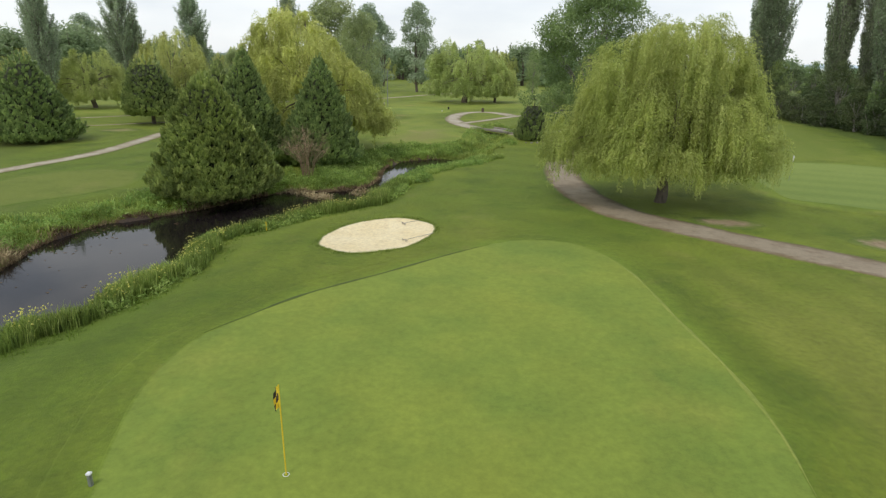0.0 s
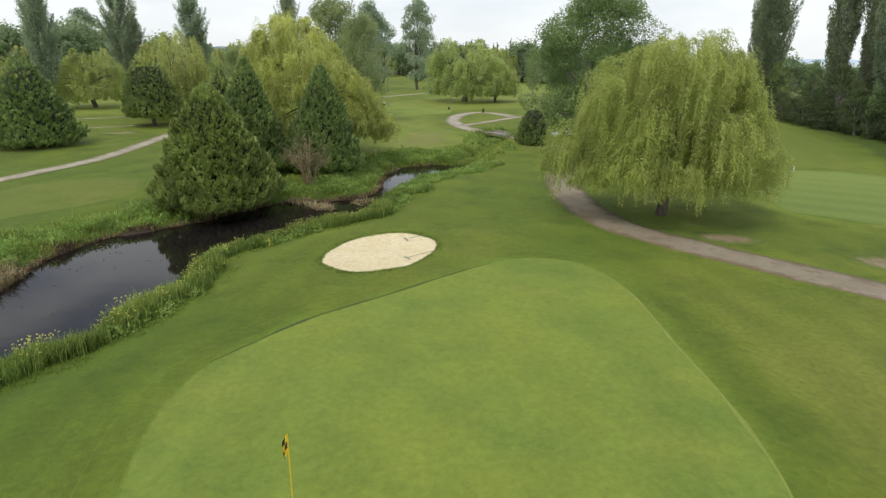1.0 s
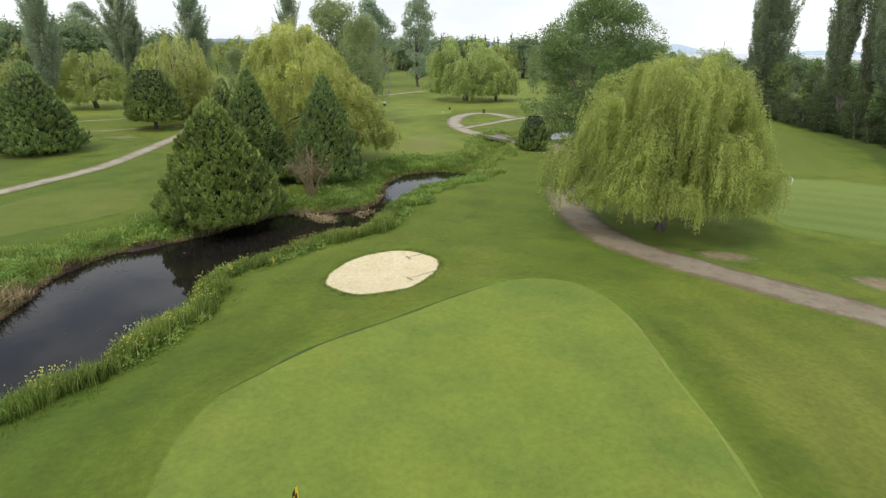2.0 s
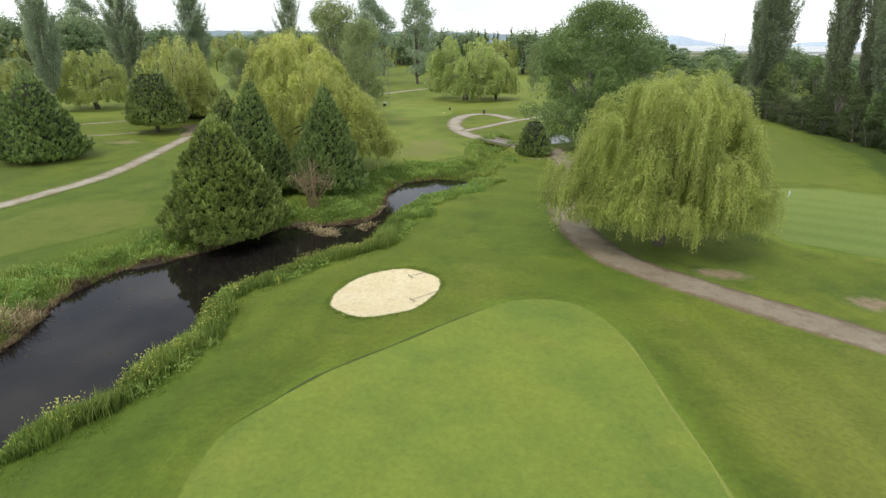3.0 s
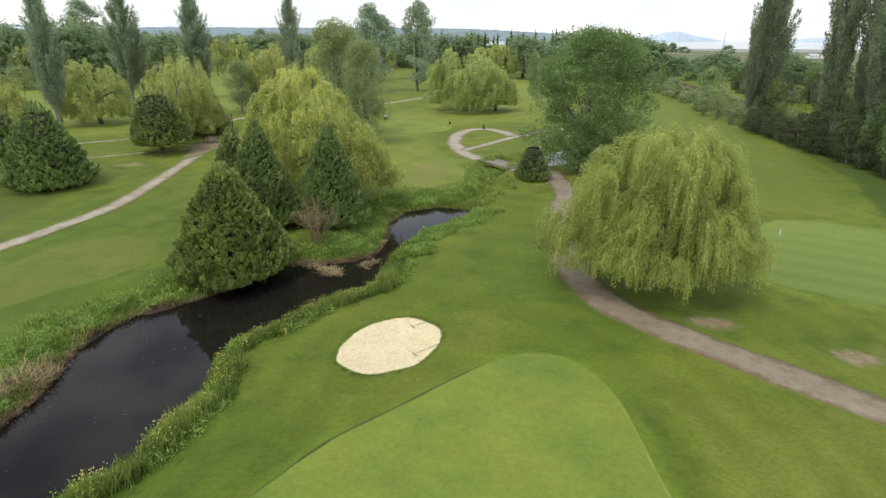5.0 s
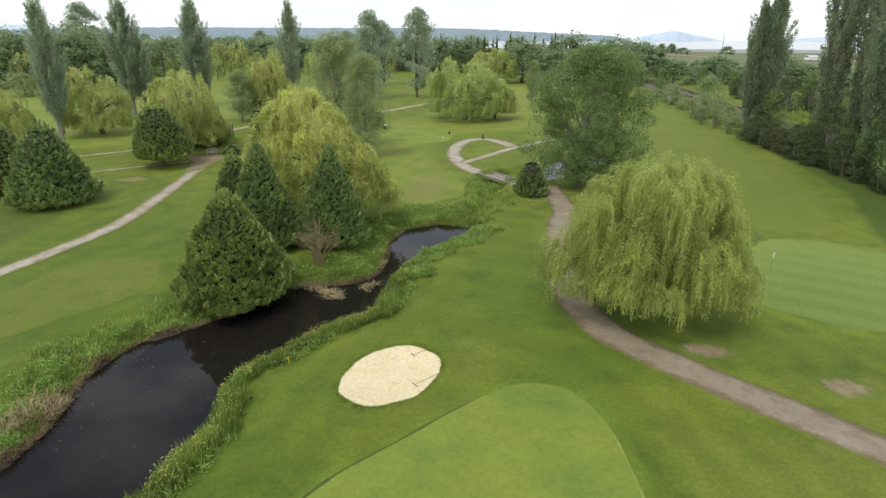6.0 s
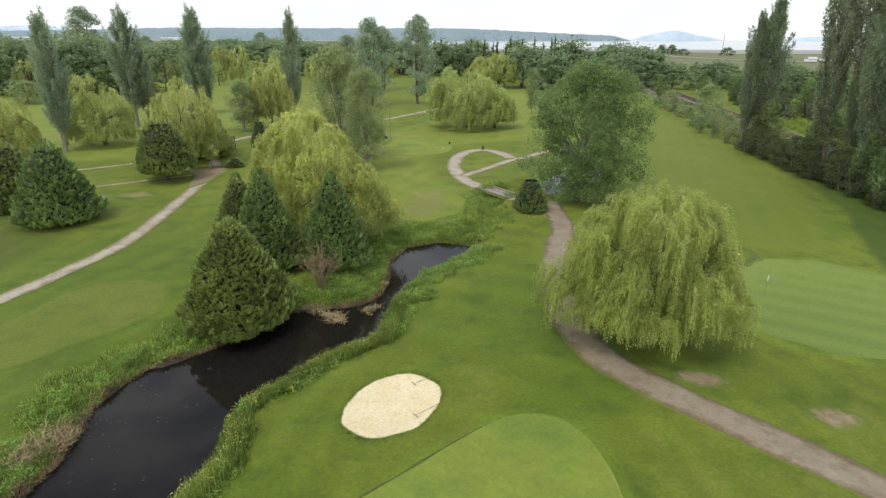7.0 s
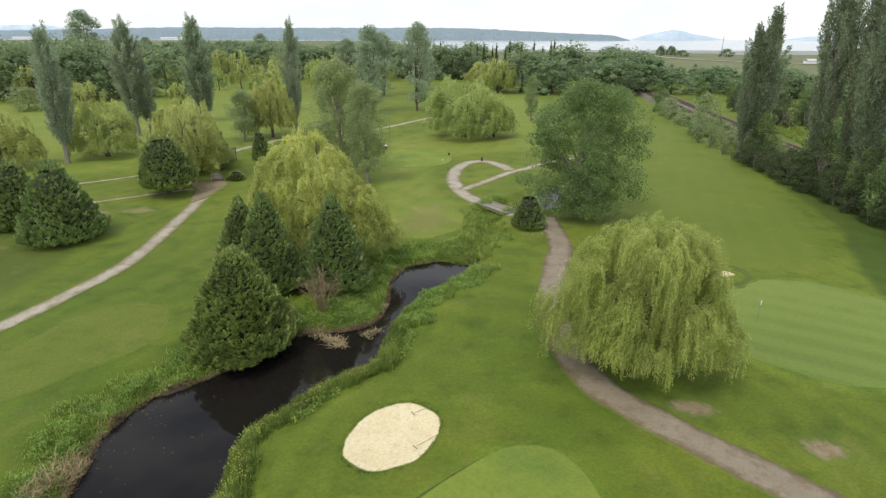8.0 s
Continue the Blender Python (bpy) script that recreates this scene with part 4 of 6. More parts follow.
    # Recess shade painted into the tint: set-back fans and spray roots darker.
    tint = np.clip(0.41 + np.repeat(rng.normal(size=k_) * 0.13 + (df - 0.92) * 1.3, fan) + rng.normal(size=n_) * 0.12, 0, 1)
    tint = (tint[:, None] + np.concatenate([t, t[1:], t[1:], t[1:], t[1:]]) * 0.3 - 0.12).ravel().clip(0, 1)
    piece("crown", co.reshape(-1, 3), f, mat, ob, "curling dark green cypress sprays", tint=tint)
    return ob


def clumped(name, seed, H, R, low, clumps, leaves, leaf, mat, label, shape="round", bark=M_BARK, trunk_r=0.25, droop=0.0, boughs=18, stems=1, core=False, shift=(0, 0), lump_r=0.26):
    """A leafy tree: trunk, boughs, and a crown of leaf clumps with gaps; round or broad."""
    rng = np.random.default_rng(seed)
    ob = tagged(new(name), label, "tree")
    ph = rng.uniform(0, 6.28, 4)
    u = rng.uniform(0, 1, clumps)
    a = rng.uniform(0, 2 * math.pi, clumps)
    csize = np.array([lump_r, lump_r, 0.27 if core else lump_r * 0.77]) * R
    if shape == "broad":
        prof = np.interp(u, [0, 0.12, 0.4, 0.75, 0.92, 1.0], [0.75, 0.97, 1.0, 0.86, 0.55, 0.2])
    else:
        prof = np.interp(u, [0, 0.15, 0.4, 0.7, 0.9, 1.0], [0.62, 0.9, 1.0, 0.86, 0.55, 0.15])
    lob = 1 + 0.14 * np.sin(2 * a + ph[0]) + 0.12 * np.sin(3 * a + ph[1] + u * 4)
    rad = R * prof * lob * np.sqrt(rng.uniform(0.05, 1, clumps)) * 0.86
    c = np.column_stack([rad * np.cos(a), rad * np.sin(a), low + u * (H - low - csize[2] * 0.7)])
    c[:, :2] += np.array(shift) * ease(c[:, 2:], 0.0, 0.4 * H)
    blocks = []
    for s in range(stems):
        line = trunk_line(rng, H * 0.62, 0.05 * H)
        if stems > 1:
            line[:, :2] += rng.normal(size=2) * 0.25 + np.linspace(0, 1, len(line))[:, None] * rng.normal(size=2) * R * 0.25
        blocks.append(tube(line, np.linspace(trunk_r * 1.2, trunk_r * 0.2, len(line)), 8))
    piece("trunk", *join(blocks), bark, ob, smooth=True)
    pick = rng.permutation(clumps)[: min(boughs, clumps)]
    lim = []
    for i in pick:
        foot = np.array([0, 0, max(0.9, c[i, 2] * 0.5 - rng.uniform(0, 0.8))])
        bend = (foot + c[i]) / 2 + rng.normal(size=3) * 0.2
        lim.append(tube([foot, bend, c[i]], [trunk_r * 0.35, trunk_r * 0.22, trunk_r * 0.07], 5))
    piece("branch_framework", *join(lim), bark, ob, smooth=True)
    if core:
        bm = bmesh.new()
        bmesh.ops.create_icosphere(bm, subdivisions=1, radius=1.0)
        ball = np.array([v.co[:] for v in bm.verts])
        tri = np.array([[v.index for v in f.verts] for f in bm.faces])
        bm.free()
        # Inner shade painted in: the core balls take a dark tint.
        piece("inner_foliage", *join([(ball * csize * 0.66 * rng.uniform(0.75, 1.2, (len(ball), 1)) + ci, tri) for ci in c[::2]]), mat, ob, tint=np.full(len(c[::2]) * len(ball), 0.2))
    n_ = clumps * leaves
    g = rng.normal(size=(n_, 3))
    g /= np.linalg.norm(g, axis=1)[:, None]
    g *= rng.uniform(0.35, 1.1, (n_, 1)) ** 0.5
    size = np.repeat(rng.uniform(0.65, 1.3, clumps), leaves)[:, None]
    p = np.repeat(c, leaves, 0) + g * csize * size
    p[:, 2] = np.maximum(p[:, 2], 0.25)
    way = g * 0.7 + rng.normal(size=(n_, 3)) * 0.6 + np.array([0, 0, -droop])
    ll = leaf * rng.uniform(0.6, 1.35, n_)
    # Top light painted in: leaves high on each clump take a paler tint.
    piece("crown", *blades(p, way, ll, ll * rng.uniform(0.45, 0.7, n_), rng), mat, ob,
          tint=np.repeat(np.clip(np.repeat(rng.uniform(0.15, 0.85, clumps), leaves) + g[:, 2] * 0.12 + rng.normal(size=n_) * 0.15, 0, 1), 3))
    return ob


def poplar_tree(name, seed, H, R, branches, leaves, leaf, label, mat=M_HAZY_POPLAR):
    """A columnar poplar: a straight trunk and many steep upswept branches, feathered with small leaves to their tips."""
    rng = np.random.default_rng(seed)
    ob = tagged(new(name), label, "tree")
    line = trunk_line(rng, H * 0.94, 0.02 * H, 9)
    piece("trunk", *tube(line, np.linspace(0.34, 0.05, len(line)), 9), M_PALEBARK, ob, smooth=True)
    u = np.sort(rng.uniform(0.02, 1, branches) ** 0.9)
    az = rng.uniform(0, 2 * math.pi, branches)
    ph = rng.uniform(0, 6.28, 3)
    prof = np.interp(u, [0, 0.15, 0.4, 0.62, 0.85, 1.0], [0.4, 0.7, 1.0, 0.92, 0.55, 0.2])
    out = R * prof * rng.uniform(0.25, 1.0, branches) ** 0.6 * (1 + 0.2 * np.sin(2 * az + ph[0] + 5 * u) + 0.14 * np.sin(3 * az + ph[1] - 9 * u))
    foot_z = 1.2 + u * (H * 0.8 - 1.2)
    rise = (0.12 + 0.15 * rng.uniform(0, 1, branches) ** 1.5) * H * (1 - 0.35 * u) + out * 0.5
    foot = np.column_stack([np.interp(foot_z, line[:, 2], line[:, 0]), np.interp(foot_z, line[:, 2], line[:, 1]), foot_z])
    d = np.column_stack([np.cos(az), np.sin(az)])
    lim = []
    for i in range(branches):
        t = np.linspace(0, 1, 4)[:, None]
        way = np.column_stack([d[i] * out[i] * t ** 0.7, rise[i] * t])
        lim.append(tube(foot[i] + way, [0.07, 0.05, 0.035, 0.012], 4))
    piece("branch_framework", *join(lim), M_PALEBARK, ob, smooth=True)
    n_ = branches * leaves
    k = np.repeat(np.arange(branches), leaves)
    s = rng.uniform(0.25, 1.08, n_)
    wide = 0.125 * R * (1.3 - 0.9 * s) * rng.uniform(0.7, 1.3, branches)[k]
    p = foot[k] + np.column_stack([d[k] * (out[k] * np.clip(s, 0, 1.1) ** 0.7)[:, None], rise[k] * s])
    g = rng.normal(size=(n_, 3))
    p = p + np.clip(g, -1.5, 1.5) * wide[:, None]
    ll = leaf * rng.uniform(0.6, 1.35, n_)
    way = rng.normal(size=(n_, 3)) * 0.6 + np.column_stack([d[k] * 0.3, np.full(n_, 0.35)])
    piece("crown", *blades(p, way, ll, ll * rng.uniform(0.45, 0.75, n_), rng), mat, ob, "small grey-green poplar leaves",
          tint=np.repeat(np.clip(rng.uniform(0.2, 0.75, branches)[k] + rng.normal(size=n_) * 0.14, 0, 1), 3))
    return ob


# Near-black twig colour, painted as the shade between the sprays.
M_INNER_SHADE = rough_mat("shaded_inner_twig", (0.045, 0.055, 0.025), (0.06, 0.07, 0.032), (0.028, 0.032, 0.016), 1.5, 0.95, 0.1)

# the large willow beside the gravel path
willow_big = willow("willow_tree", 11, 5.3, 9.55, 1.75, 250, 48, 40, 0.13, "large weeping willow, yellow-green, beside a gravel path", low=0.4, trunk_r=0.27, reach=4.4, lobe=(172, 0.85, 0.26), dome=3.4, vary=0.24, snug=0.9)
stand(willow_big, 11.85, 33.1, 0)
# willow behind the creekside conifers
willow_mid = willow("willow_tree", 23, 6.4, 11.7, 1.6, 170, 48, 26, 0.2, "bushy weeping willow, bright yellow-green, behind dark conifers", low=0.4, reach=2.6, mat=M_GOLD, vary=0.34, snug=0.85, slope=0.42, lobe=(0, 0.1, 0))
stand(willow_mid, -12.6, 52.0, 0)
# the willows of the course
willow_far = willow("willow_tree", 37, 6.0, 9.3, 1.9, 90, 28, 15, 0.43, "weeping willow with a domed crown on mown grass", low=0.42, reach=4.2, mat=M_HAZY_WILLOW)
stand(willow_far, -98, 118, 0, (0.85, 0.85, 0.9))
tagged(willow_far, group="willows on the course")
willow_near = willow("willow_tree", 41, 6.2, 11.4, 1.5, 70, 46, 20, 0.3, "dense weeping willow with a tall domed crown", low=0.42, reach=5.0, mat=M_HAZY_WILLOW, trunk_r=0.36)
stand(willow_near, -39.4, 84.0, 0)
tagged(willow_near, group="willows on the course")
for x, y, h, r, turn in ((-61.0, 100.0, 9.4, 5.4, 60), (-71.5, 89, 8.6, 5.7, 130), (1.6, 123.5, 12.0, 8.2, 200)):
    place(willow_near, x, y, turn, (r / 5.6, r / 5.6, h / 11.4))
for x, y, h, r, turn in ((8.0, 124, 8.6, 5.0, 20), (15.1, 225.3, 13.6, 8.0, 90), (-38.5, 121.7, 13.4, 5.2, 250), (10, 238, 12, 7, 20)):
    place(willow_far, x, y, turn, (r / 5.3, r / 5.3, h / 9.4))

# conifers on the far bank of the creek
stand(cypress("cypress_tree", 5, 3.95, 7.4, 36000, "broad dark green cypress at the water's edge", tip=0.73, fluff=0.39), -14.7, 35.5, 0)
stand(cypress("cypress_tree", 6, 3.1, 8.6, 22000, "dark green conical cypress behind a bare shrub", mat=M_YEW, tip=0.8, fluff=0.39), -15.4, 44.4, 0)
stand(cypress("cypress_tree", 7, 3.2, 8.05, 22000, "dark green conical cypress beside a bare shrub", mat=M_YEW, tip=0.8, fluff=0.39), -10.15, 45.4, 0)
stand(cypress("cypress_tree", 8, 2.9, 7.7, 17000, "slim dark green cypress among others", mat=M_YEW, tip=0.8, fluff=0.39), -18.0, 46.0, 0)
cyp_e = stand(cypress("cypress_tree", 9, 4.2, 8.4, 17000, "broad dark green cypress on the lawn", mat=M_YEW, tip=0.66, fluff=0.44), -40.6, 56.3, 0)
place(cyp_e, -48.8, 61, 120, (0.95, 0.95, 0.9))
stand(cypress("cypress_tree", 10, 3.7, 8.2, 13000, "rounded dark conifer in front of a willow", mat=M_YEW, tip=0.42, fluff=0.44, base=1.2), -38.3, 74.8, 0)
tagged(place(cyp_e, -40.0, 91.0, 200, (1.1, 1.1, 1.12)), "tall dark cypress half hidden behind a willow")

# poplars and broad-leaved trees
poplar = poplar_tree("poplar_tree", 51, 21.0, 2.5, 170, 190, 0.2, "tall columnar poplar with grey-green leaves")
tagged(stand(poplar, -64.0, 93.6, 0, (1.1, 1.1, 1.07)), group="tall poplars")
for x, y, h, r, turn in ((-67.2, 122.6, 21.3, 3.3, 90), (-62.5, 144.3, 22.4, 3.5, 200), (-34.5, 126.4, 21.2, 2.2, 45), (-68.0, 100.0, 19.0, 2.4, 15), (-65.5, 124.4, 15.5, 2.2, 33), (-61.0, 144.6, 13.8, 2.6, 120)):
    place(poplar, x, y, turn, (r / 2.5, r / 2.5, h / 19.7))
poplar_dark = poplar_tree("poplar_tree", 52, 21.0, 2.5, 185, 190, 0.2, "tall dark columnar poplar beside the railway", M_SHADOWY)
tagged(stand(poplar_dark, 51.0, 101, 77, (1.14, 1.14, 1.24)), group="tall poplars")
for x, y, h, r, turn in ((48.9, 101.5, 17.6, 2.0, 10), (50.6, 83, 25.6, 2.4, 150), (53.6, 81, 23.0, 2.0, 310), (49.9, 72.2, 21.6, 2.2, 250), (51.5, 66.5, 22, 2.8, 80), (49.5, 62, 23, 2.8, 20)):
    place(poplar_dark, x, y, turn, (r / 2.5, r / 2.5, h / 19.7))
ash = clumped("ash_tree", 61, 15.4, 7.0, 1.6, 210, 380, 0.2, M_BROAD, "tall leafy deciduous tree beside the bridge", "broad", M_PALEBARK, 0.3, 0.5, boughs=40, stems=2, shift=(1.0, 0.5), lump_r=0.21)
stand(ash, 14.1, 66.2, 0)
tagged(ash, group="")
birch = clumped("alder_tree", 62, 16.5, 4.6, 2.2, 110, 260, 0.22, M_SAGE, "airy deciduous tree with grey-green leaves", "round", M_PALEBARK, 0.26, 0.2, boughs=30)
stand(birch, -18.0, 89.5, 0, (1.12, 1.12, 1.06))
tagged(birch, group="airy deciduous trees")
place(birch, -12.7, 82.0, 200, (0.66, 0.66, 0.84))
place(birch, -42.5, 116.6, 70, (0.6, 0.6, 0.6))
place(birch, 18.5, 148.5, 140, (0.42, 0.42, 0.66))
oak = clumped("broadleaf_tree", 63, 12.0, 5.0, 0.6, 66, 60, 0.52, M_BROAD, "dark green broad-leaved tree in a wood", "round", M_BARK, 0.25, 0.1, boughs=10)
stand(oak, 51.5, 99.0, 0, (0.5, 0.5, 0.7))
tagged(oak, group="broad-leaved trees of the wood")
oak_back = clumped("broadleaf_tree", 66, 12.0, 5.0, 0.4, 36, 56, 0.52, M_HAZY_WOODLAND, "distant green broad-leaved tree in a wood", "round", M_BARK, 0.25, 0.1, boughs=5, core=True)
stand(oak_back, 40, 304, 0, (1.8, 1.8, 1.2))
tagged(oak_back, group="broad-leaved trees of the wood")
willow_back = willow("willow_tree", 38, 6.0, 9.5, 1.5, 30, 13, 6, 1.05, "distant yellow-green weeping willow on mown grass", low=0.42, reach=4.2, mat=M_HAZY_WILLOW)
stand(willow_back, -132, 184, 0, (0.9, 0.9, 1.2))
tagged(willow_back, group="willows on the course")
fir_back = cypress("fir_tree", 39, 2.0, 18.0, 330, "distant slim dark conifer in a row", fluff=1.6, tip=0.9)
stand(fir_back, -12, 318)
tagged(fir_back, group="row of slim conifers")
tall = clumped("cottonwood_tree", 64, 22.0, 5.2, 3.0, 84, 150, 0.4, M_HAZY_POPLAR, "tall grey-green cottonwood beyond the fairway", "round", M_BARK, 0.32, 0.1, boughs=24)
stand(tall, -23.6, 165.6, 0, (1.05, 1.05, 1.03))
tagged(tall, group="tall cottonwoods")
place(tall, -11.2, 169.2, 90, (1.0, 1.0, 1.04))
shrub = clumped("shrub", 65, 4.0, 2.2, 0.1, 40, 74, 0.2, M_SAGE, "leafy green shrub at the wood's edge", "round", M_BARK, 0.07, 0.0, boughs=8)
stand(shrub, 53, 128, 0, (1.8, 1.8, 2.2))
tagged(shrub, group="shrubs at the wood's edge")
dark_bush = stand(cypress("evergreen_bush", 71, 1.85, 4.0, 2600, "dark rounded evergreen bush beside the bridge", mat=M_YEW, tip=0.36, base=0.05, fluff=0.42), 8.1, 61.9, 0)

FAR = (("w", -142, 233, 8.9, 7.9), ("w", -101, 160, 7.1, 5.5), ("w", -128, 256, 10.4, 7.8), ("w", -85, 182, 5.8, 3.9), ("w", -92, 231, 7.3, 3.6),
       ("w", -85, 236, 12.3, 5.4), ("w", -132, 337, 10.8, 6.3), ("w", -112, 386, 10.3, 9.4), ("w", -65, 220, 10.0, 5.4), ("w", -46, 211, 11.4, 6.3), ("w", -48, 169, 7.0, 3.4), ("w", -86, 259, 7.5, 4.8))
FAR_TREES = (("d", -225, 305, 13.7, 12.9), ("d", -166, 254, 14.8, 7.4), ("d", -219, 358, 12.7, 14.2), ("d", -239, 429, 12.5, 14.3), ("d", -308, 604, 18.0, 7.2), ("d", -223, 693, 21.7, 9.2),
             ("d", -244, 612, 15.0, 17.9), ("d", -229, 651, 12.5, 14.7), ("d", -266, 547, 12.5, 9.4), ("d", -214, 479, 12.7, 12.7), ("d", -124, 206, 4.2, 2.1), ("d", -37, 163, 11.9, 3.6))
MID_TREES = (("d", -3, 301, 14.6, 9.3), ("d", -14, 236, 18.8, 4.6), ("d", 10, 348, 14.7, 8.4), ("d", 43, 239, 15.2, 7.1), ("d", 39, 414, 14.5, 6.5), ("d", 57, 228, 14.1, 6.8),
             ("d", 70, 241, 13.2, 6.1), ("d", 57, 170, 11.9, 4.2), ("d", 80, 199, 11.0, 5.4), ("d", 96, 230, 8.8, 5.3), ("d", 90, 199, 8.9, 4.2), ("d", 175, 705, 8.5, 8.5), ("d", 242, 714, 9.2, 9.5))
EDGE_TREES = (("d", 244, 675, 5.8, 5.6), ("d", 287, 662, 7.4, 5.6), ("s", 57, 161, 2.2, 2.3), ("d", 50.5, 84, 10.5, 2.6), ("d", 49.5, 71, 10.6, 3.0),
              ("d", 47.5, 64, 12.5, 3.6), ("d", 85, 147, 12.5, 5.7), ("d", 101, 200, 12.4, 5.4), ("d", -26, 212, 20.7, 5.2), ("d", -86, 340, 13.6, 8.5), ("d", -53, 297, 18.3, 6.4), ("s", -119, 163, 2.9, 3.1), ("s", -104, 203, 2.2, 1.8))
lot = random.Random(4)
for kind, x, y, h, r in FAR + FAR_TREES + MID_TREES + EDGE_TREES:
    src, w0, h0 = {"w": (willow_back, 6.0, 9.5), "d": (tall, 5.2, 22.0) if h > 16 else (oak if y < 200 else oak_back, 5.0, 12.0), "s": (shrub, 2.2, 4.0)}[kind]
    if kind == "d" and r > 8.5 and h < 16:
        for i in range(4):
            k = lot.uniform(0.75, 1.0)
            place(src, x + lot.uniform(-0.7, 0.7) * r, y + lot.uniform(-0.7, 0.7) * r, lot.uniform(0, 360), (k * h / 12,) * 2 + (k * h / 12,))
    else:
        place(src, x, y, lot.uniform(0, 360), (r / w0, r / w0, h / h0))
place(tall, -205, 336, 10, (1.9, 1.9, 1.45))


for x, y, h, r in ((-112, 196, 14, 7), (-121, 190, 15.5, 7.5), (-130, 198, 16.5, 8), (-139, 188, 15, 7), (-147, 197, 16, 8), (-156, 192, 14.5, 7.5), (-100, 205, 13.5, 7), (-126, 207, 17, 8)):
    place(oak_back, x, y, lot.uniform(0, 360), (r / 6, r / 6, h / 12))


def under_skyline(x, y, h):
    """Keeps the wood low towards the flats, as its trees are."""
    return min(h, max(3.0, 20 - (0.031 if x < 0.33 * y else 0.046) * math.hypot(x, y)))


# the wood and shrubs along the railway
scrub = clumped("scrub_tree", 67, 9.0, 3.0, 0.5, 70, 110, 0.22, M_SCRUB, "dark leafy tree below the poplars", "round", M_PALEBARK, 0.13, 0.1, boughs=26, stems=3)
stand(scrub, 50.2, 63.5)
tagged(scrub, group="scrub below the poplars")
for x, y, h, r in ((52.6, 60, 10.5, 3.4), (49.6, 68, 8.6, 2.8), (52.4, 70.5, 10.0, 3.2), (50.6, 75.0, 7.4, 2.6), (49.6, 79.6, 8.4, 2.8), (52.4, 84.6, 8.6, 2.8), (50.8, 88.6, 4.4, 2.0),
                   (50.2, 99.0, 6.0, 2.1), (52.9, 102.6, 7.0, 2.3), (51.5, 56, 8.4, 3.0), (54.5, 65.5, 9.0, 3.0), (54.4, 77.0, 7.5, 2.6), (48.2, 73.0, 5.6, 2.0), (49.4, 82.8, 5.4, 2.0), (48.8, 61.5, 7.0, 2.4), (50.9, 92.0, 3.2, 1.8),
                   (46.6, 55.0, 5.0, 2.2), (47.2, 58.5, 4.2, 2.0), (47.6, 64.5, 4.4, 2.0), (48.2, 69.5, 4.0, 1.9), (46.2, 51.5, 5.4, 2.4), (49.0, 76.6, 3.6, 1.8),
                   (48.2, 79.0, 3.4, 2.0), (48.4, 83.5, 4.0, 2.1), (48.6, 87.5, 3.6, 2.0), (48.8, 91.5, 4.2, 2.1), (48.7, 95.5, 4.4, 2.1), (48.6, 99.0, 3.8, 1.9)):
    place(scrub, x, y, lot.uniform(0, 360), (r / 3.0, r / 3.0, h / 9.0))
for x, y, h in ((64, 86, 9.3), (67, 94, 10.0), (70, 103, 10.4), (66, 79, 9.4), (73, 112, 10.6), (71, 89, 10.2), (76, 98, 10.8)):
    place(oak, x, y, lot.uniform(0, 360), (0.8, 0.8, h / 12))
wispy = clumped("scrub_tree", 68, 6.0, 2.0, 0.5, 44, 60, 0.2, M_SAGE, "light wispy young tree beside the railway", "round", M_PALEBARK, 0.06, 0.0, boughs=26, stems=6)
stand(wispy, 48.7, 118.9)
tagged(wispy, group="scrub below the poplars")
for x, y, k in ((48.8, 113.1, 0.85), (48.4, 106.5, 0.6), (55.0, 92.5, 0.5), (51.2, 129.5, 0.55), (57.5, 146.0, 0.5)):
    place(wispy, x, y, lot.uniform(0, 360), (k, k, k * lot.uniform(0.9, 1.2)))
for i in range(24):
    y = lot.uniform(56, 195)
    x = 51.9 + 0.103 * y + lot.uniform(7.5, 17)
    h = lot.uniform(4.0, 7.5)
    place(scrub if i % 4 else wispy, x, y, lot.uniform(0, 360), (h / 9 * lot.uniform(1.0, 1.4),) * 2 + (h / 9,))
for i in range(34):
    y = 58 + i * 3.0
    place(shrub, 51.6 + 0.05 * (y - 58) + lot.uniform(-0.8, 2.4), y + lot.uniform(-1.5, 1.5), lot.uniform(0, 360), (lot.uniform(0.4, 0.8),) * 2 + (lot.uniform(0.2, 0.42),))
for i in range(60):
    y = lot.uniform(60, 330)
    x = 84 + 0.07 * y + lot.uniform(0, 75)
    h = under_skyline(x, y, lot.uniform(5.5, 10)) * lot.uniform(0.8, 1.05)
    place(oak_back if y > 150 else oak, x, y, lot.uniform(0, 360), (h / 12 * lot.uniform(0.9, 1.3),) * 2 + (h / 12,))
for i in range(75):
    y = lot.uniform(215, 470)
    x = 24 + lot.uniform(0, 0.36) * y
    h = under_skyline(x, y, 12.5) * lot.uniform(0.72, 1.05)
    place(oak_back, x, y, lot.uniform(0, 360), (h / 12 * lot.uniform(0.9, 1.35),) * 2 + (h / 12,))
for i in range(110):
    y = lot.uniform(290, 540)
    h = lot.uniform(9.5, 14.5)
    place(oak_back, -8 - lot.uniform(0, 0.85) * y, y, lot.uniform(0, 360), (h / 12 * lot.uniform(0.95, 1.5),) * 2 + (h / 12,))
for i in range(40):
    y = lot.uniform(200, 430)
    place(willow_back, -30 - lot.uniform(0, 0.66) * y, y, lot.uniform(0, 360), (lot.uniform(0.8, 1.3),) * 2 + (lot.uniform(0.75, 1.15),))
